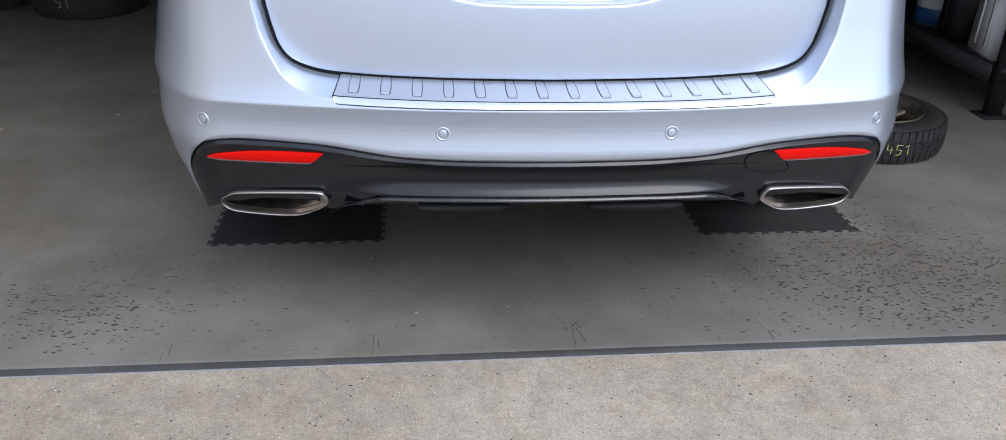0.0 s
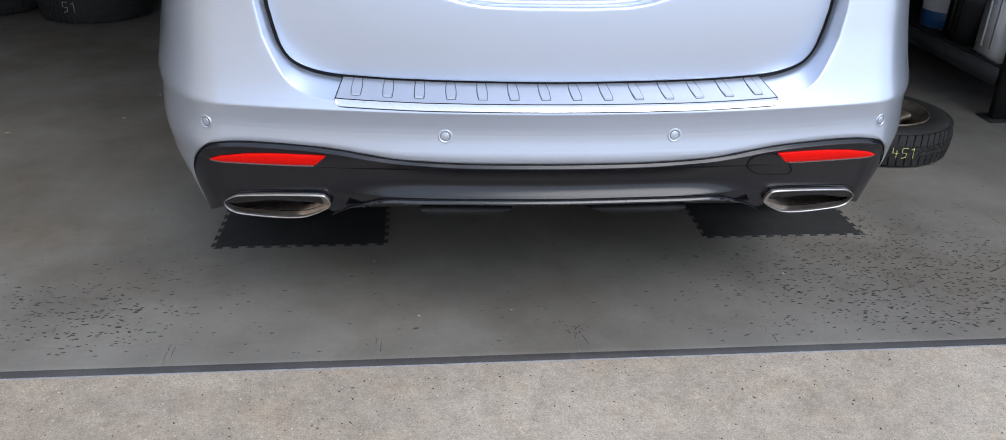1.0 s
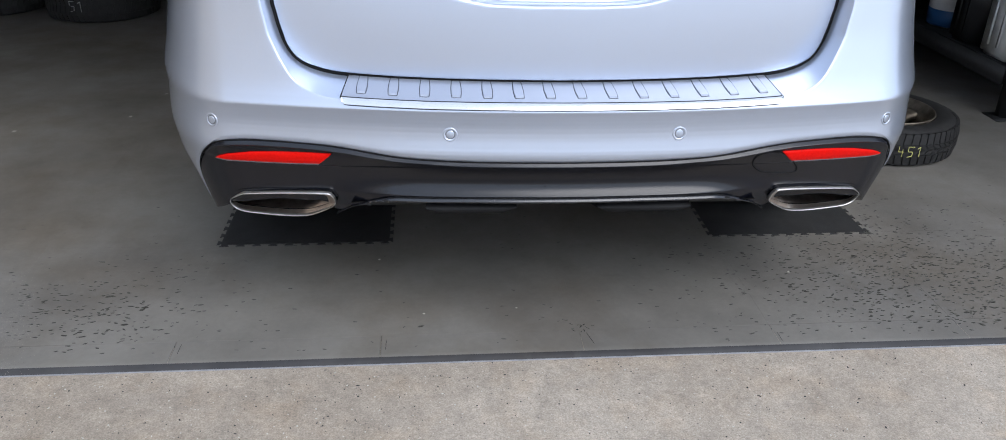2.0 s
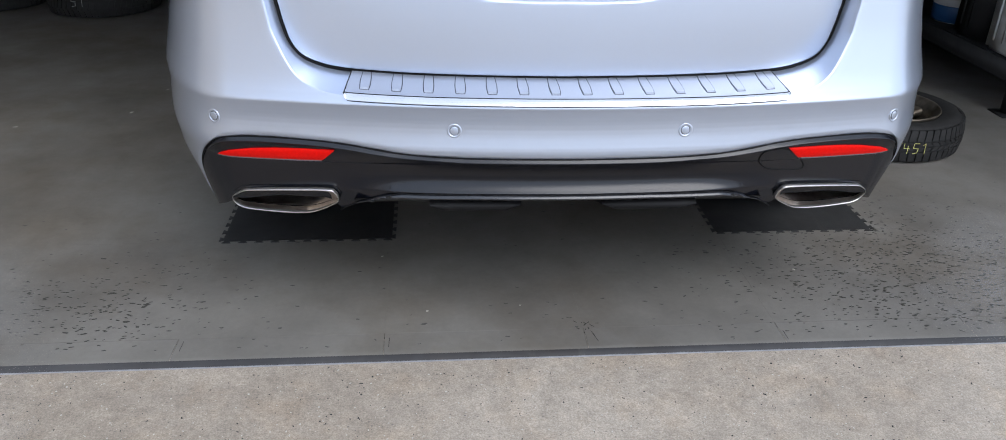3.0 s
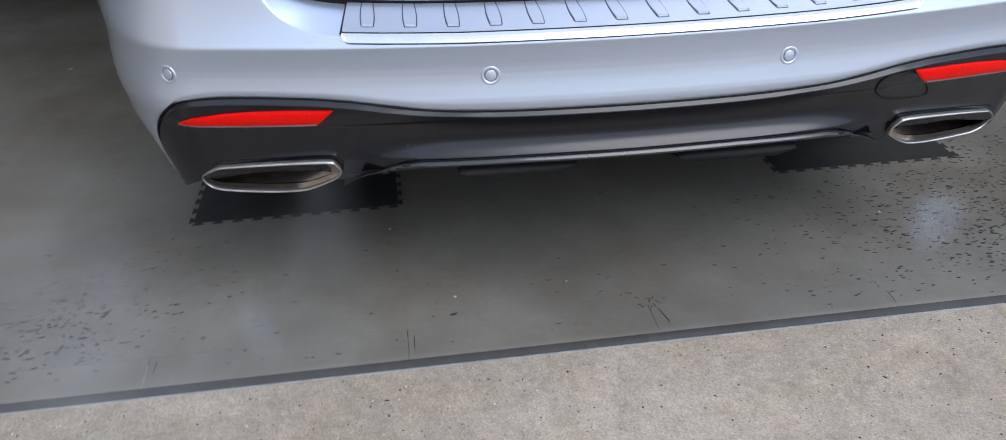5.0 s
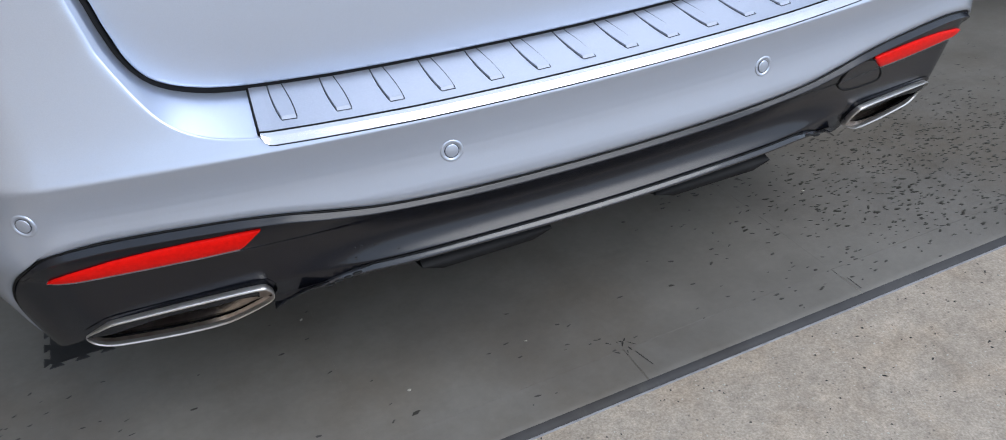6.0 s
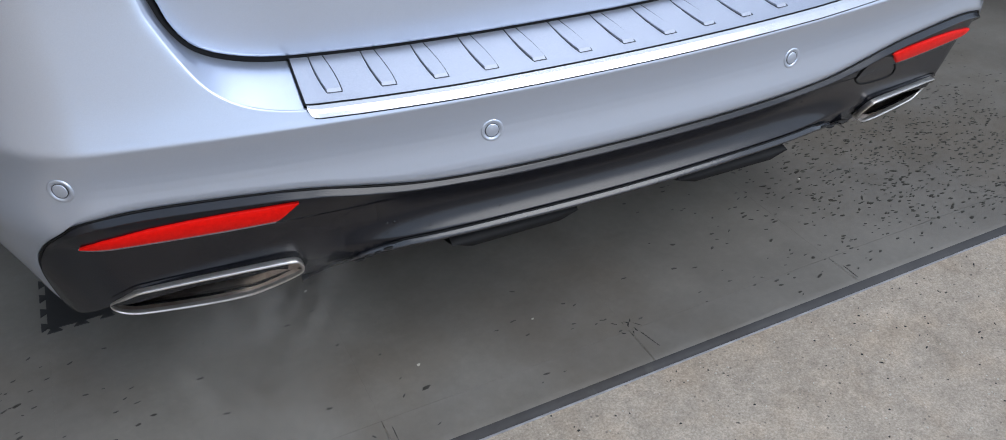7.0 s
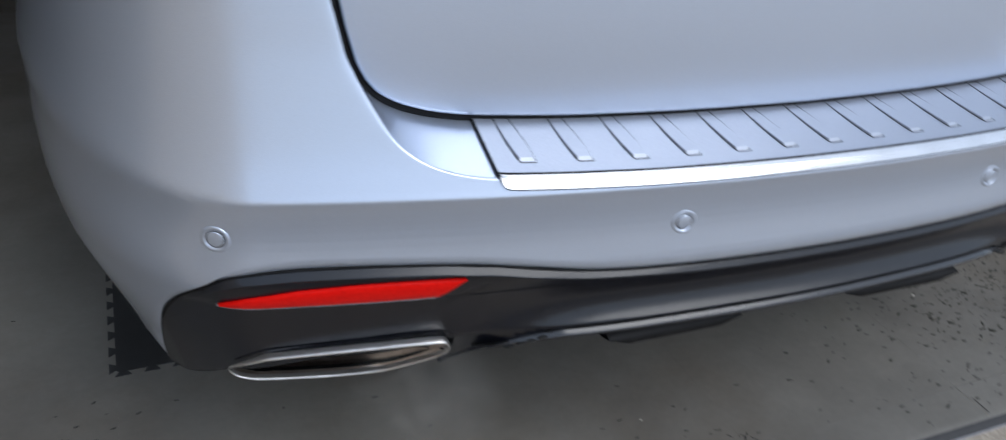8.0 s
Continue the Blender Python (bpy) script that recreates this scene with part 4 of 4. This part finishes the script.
def wisp_mesh(seed, material):
    """A curled, dished sheet of vapour, one unit in radius."""
    rnd = random.Random(seed)
    a, b, c = (rnd.uniform(0.6, 1.6) for _ in range(3))
    rows = []
    for i in range(13):
        rows.append([])
        for j in range(13):
            u, v = i / 6 - 1, j / 6 - 1
            rows[-1].append((u, v, 0.22 * math.sin(2.1 * a * u + c) * math.cos(1.9 * b * v) + 0.18 * (u * u + v * v)))
    return finish("wisp", grid(rows), material)


WISPS_THICK = [wisp_mesh(i, THICK[i % 2]) for i in range(4)]
WISPS_THIN = [wisp_mesh(9 + i, THIN[i % 2]) for i in range(4)]
WISPS_MID = [wisp_mesh(30 + i, MID[i % 2]) for i in range(4)]
PUFFS = []


def puff(side, start, count, size, meshes, kind, seed):
    """One breath of exhaust; the rows of each wisp wait in PUFFS. kind: jet, cloud or gentle."""
    rnd = random.Random(seed)
    root = new("exhaust_puff")
    tagged(root, "thin blue-grey exhaust smoke drifting from a tailpipe", "smoke", "exhaust smoke")
    for i in range(count):
        ob = new("wisp", meshes[i % len(meshes)])
        ob.parent = root
        r = size * rnd.uniform(0.7, 1.35)
        ob.scale = (r, r, r * 0.8)
        spin = [rnd.uniform(-28, 28) + 55, rnd.uniform(-28, 28), rnd.uniform(-40, 40)]
        x0 = side * rnd.uniform(0.60, 0.72)

        def at(x, y, z, k):
            return pose(x, y, z, spin[0] + 9 * k, spin[1] + 7 * k, spin[2] + 14 * k * side)
        wait, gone = at(x0, 0.62, 0.62, 0), at(side * 7.0, -7.0 - rnd.uniform(0, 2), 1.5 + rnd.uniform(0, 1), 5)
        out = rnd.uniform(0.1, 1.0)
        wide = rnd.uniform(-1.0, 1.0)
        lean = -0.10 if side < 0 else 0.20
        if kind == "gentle":
            t = start + i * 0.13
            x0 = side * rnd.uniform(0.54, 0.64)
            dx = rnd.uniform(-0.04, 0.06)
            rows = [(0.0, wait), (t, wait), (t + 0.12, at(x0, 0.22, 0.40, 0.4)), (t + 0.30, at(x0 + dx, 0.05, 0.34, 1)),
                    (t + 0.60, at(x0 + 1.5 * dx, -0.04 - 0.12 * out, 0.25, 2)), (t + 1.0, at(x0 - 0.25 + 2 * dx, -0.45 - 0.3 * out, 0.30, 3)), (t + 1.9, gone)]
        elif kind == "jet":
            # a narrow dense plume that breaks up at once
            t = start
            rows = [(0.0, wait), (t - 0.06, wait), (t - 0.02, wait), (t + 0.01, wait), (t + 0.03, at(x0, 0.12, 0.40, 0.3)),
                    (t + 0.06, at(x0 + lean * out + 0.03 * wide, 0.06 - 0.24 * out, 0.38 - 0.16 * out, 1)),
                    (t + 0.085, at(x0 + lean * 1.3 * out + 0.06 * wide, 0.03 - 0.32 * out, 0.36 - 0.16 * out, 1.3)),
                    (t + 0.17, at(x0 + side * (0.12 + 0.35 * out) + 0.38 * wide, -0.05 - 0.75 * out, 0.22 + 0.2 * rnd.random(), 2)),
                    (t + 0.30, at(x0 + side * (0.8 + 0.9 * out) + 0.4 * wide, -0.7 - 1.2 * out, 0.35 + 0.4 * rnd.random(), 3)), (t + 0.8, gone)]
        else:
            # the thin wide cloud that follows
            t = start + 0.06
            rows = [(0.0, wait), (t - 0.06, wait), (t - 0.02, wait), (t + 0.01, wait), (t + 0.04, at(x0, 0.12, 0.40, 0.3)),
                    (t + 0.10, at(x0 + side * (0.10 + 0.35 * out) + 0.34 * wide, 0.10 - 0.60 * out, 0.22 + 0.2 * rnd.random(), 1)),
                    (t + 0.30, at(x0 + side * (0.35 + 0.5 * out) + 0.45 * wide, -0.2 - 0.7 * out, 0.30 + 0.3 * rnd.random(), 2)),
                    (t + 0.60, at(x0 + side * (1.2 + 0.9 * out) + 0.5 * wide, -1.2 - 1.2 * out, 0.5 + 0.4 * rnd.random(), 3)), (t + 1.1, gone)]
        rows = [q for q in rows if q[0] < 8.0] + [(8.0, gone if rows[-1][0] < 8.0 else next(q[1] for q in rows if q[0] >= 8.0))]
        PUFFS.append((ob, rows))


for n, (t0, left, right) in enumerate(((0.36, 6, 2), (1.545, 6, 4), (2.64, 6, 4), (3.74, 7, 4), (4.84, 6, 4))):
    if n:
        puff(-1, t0, left, 0.10, WISPS_THICK, "jet", 20 + n)
        puff(1, t0, right, 0.075, WISPS_THICK, "jet", 40 + n)
    puff(-1, t0, left, 0.27, WISPS_THIN, "cloud", 60 + n)
    puff(1, t0, right, 0.18, WISPS_THIN, "cloud", 80 + n)
puff(-1, 6.30, 13, 0.11, WISPS_MID, "gentle", 60)


def motions():
    for ob, rows in PUFFS:
        walk(ob, rows)


build_floor()
motions()
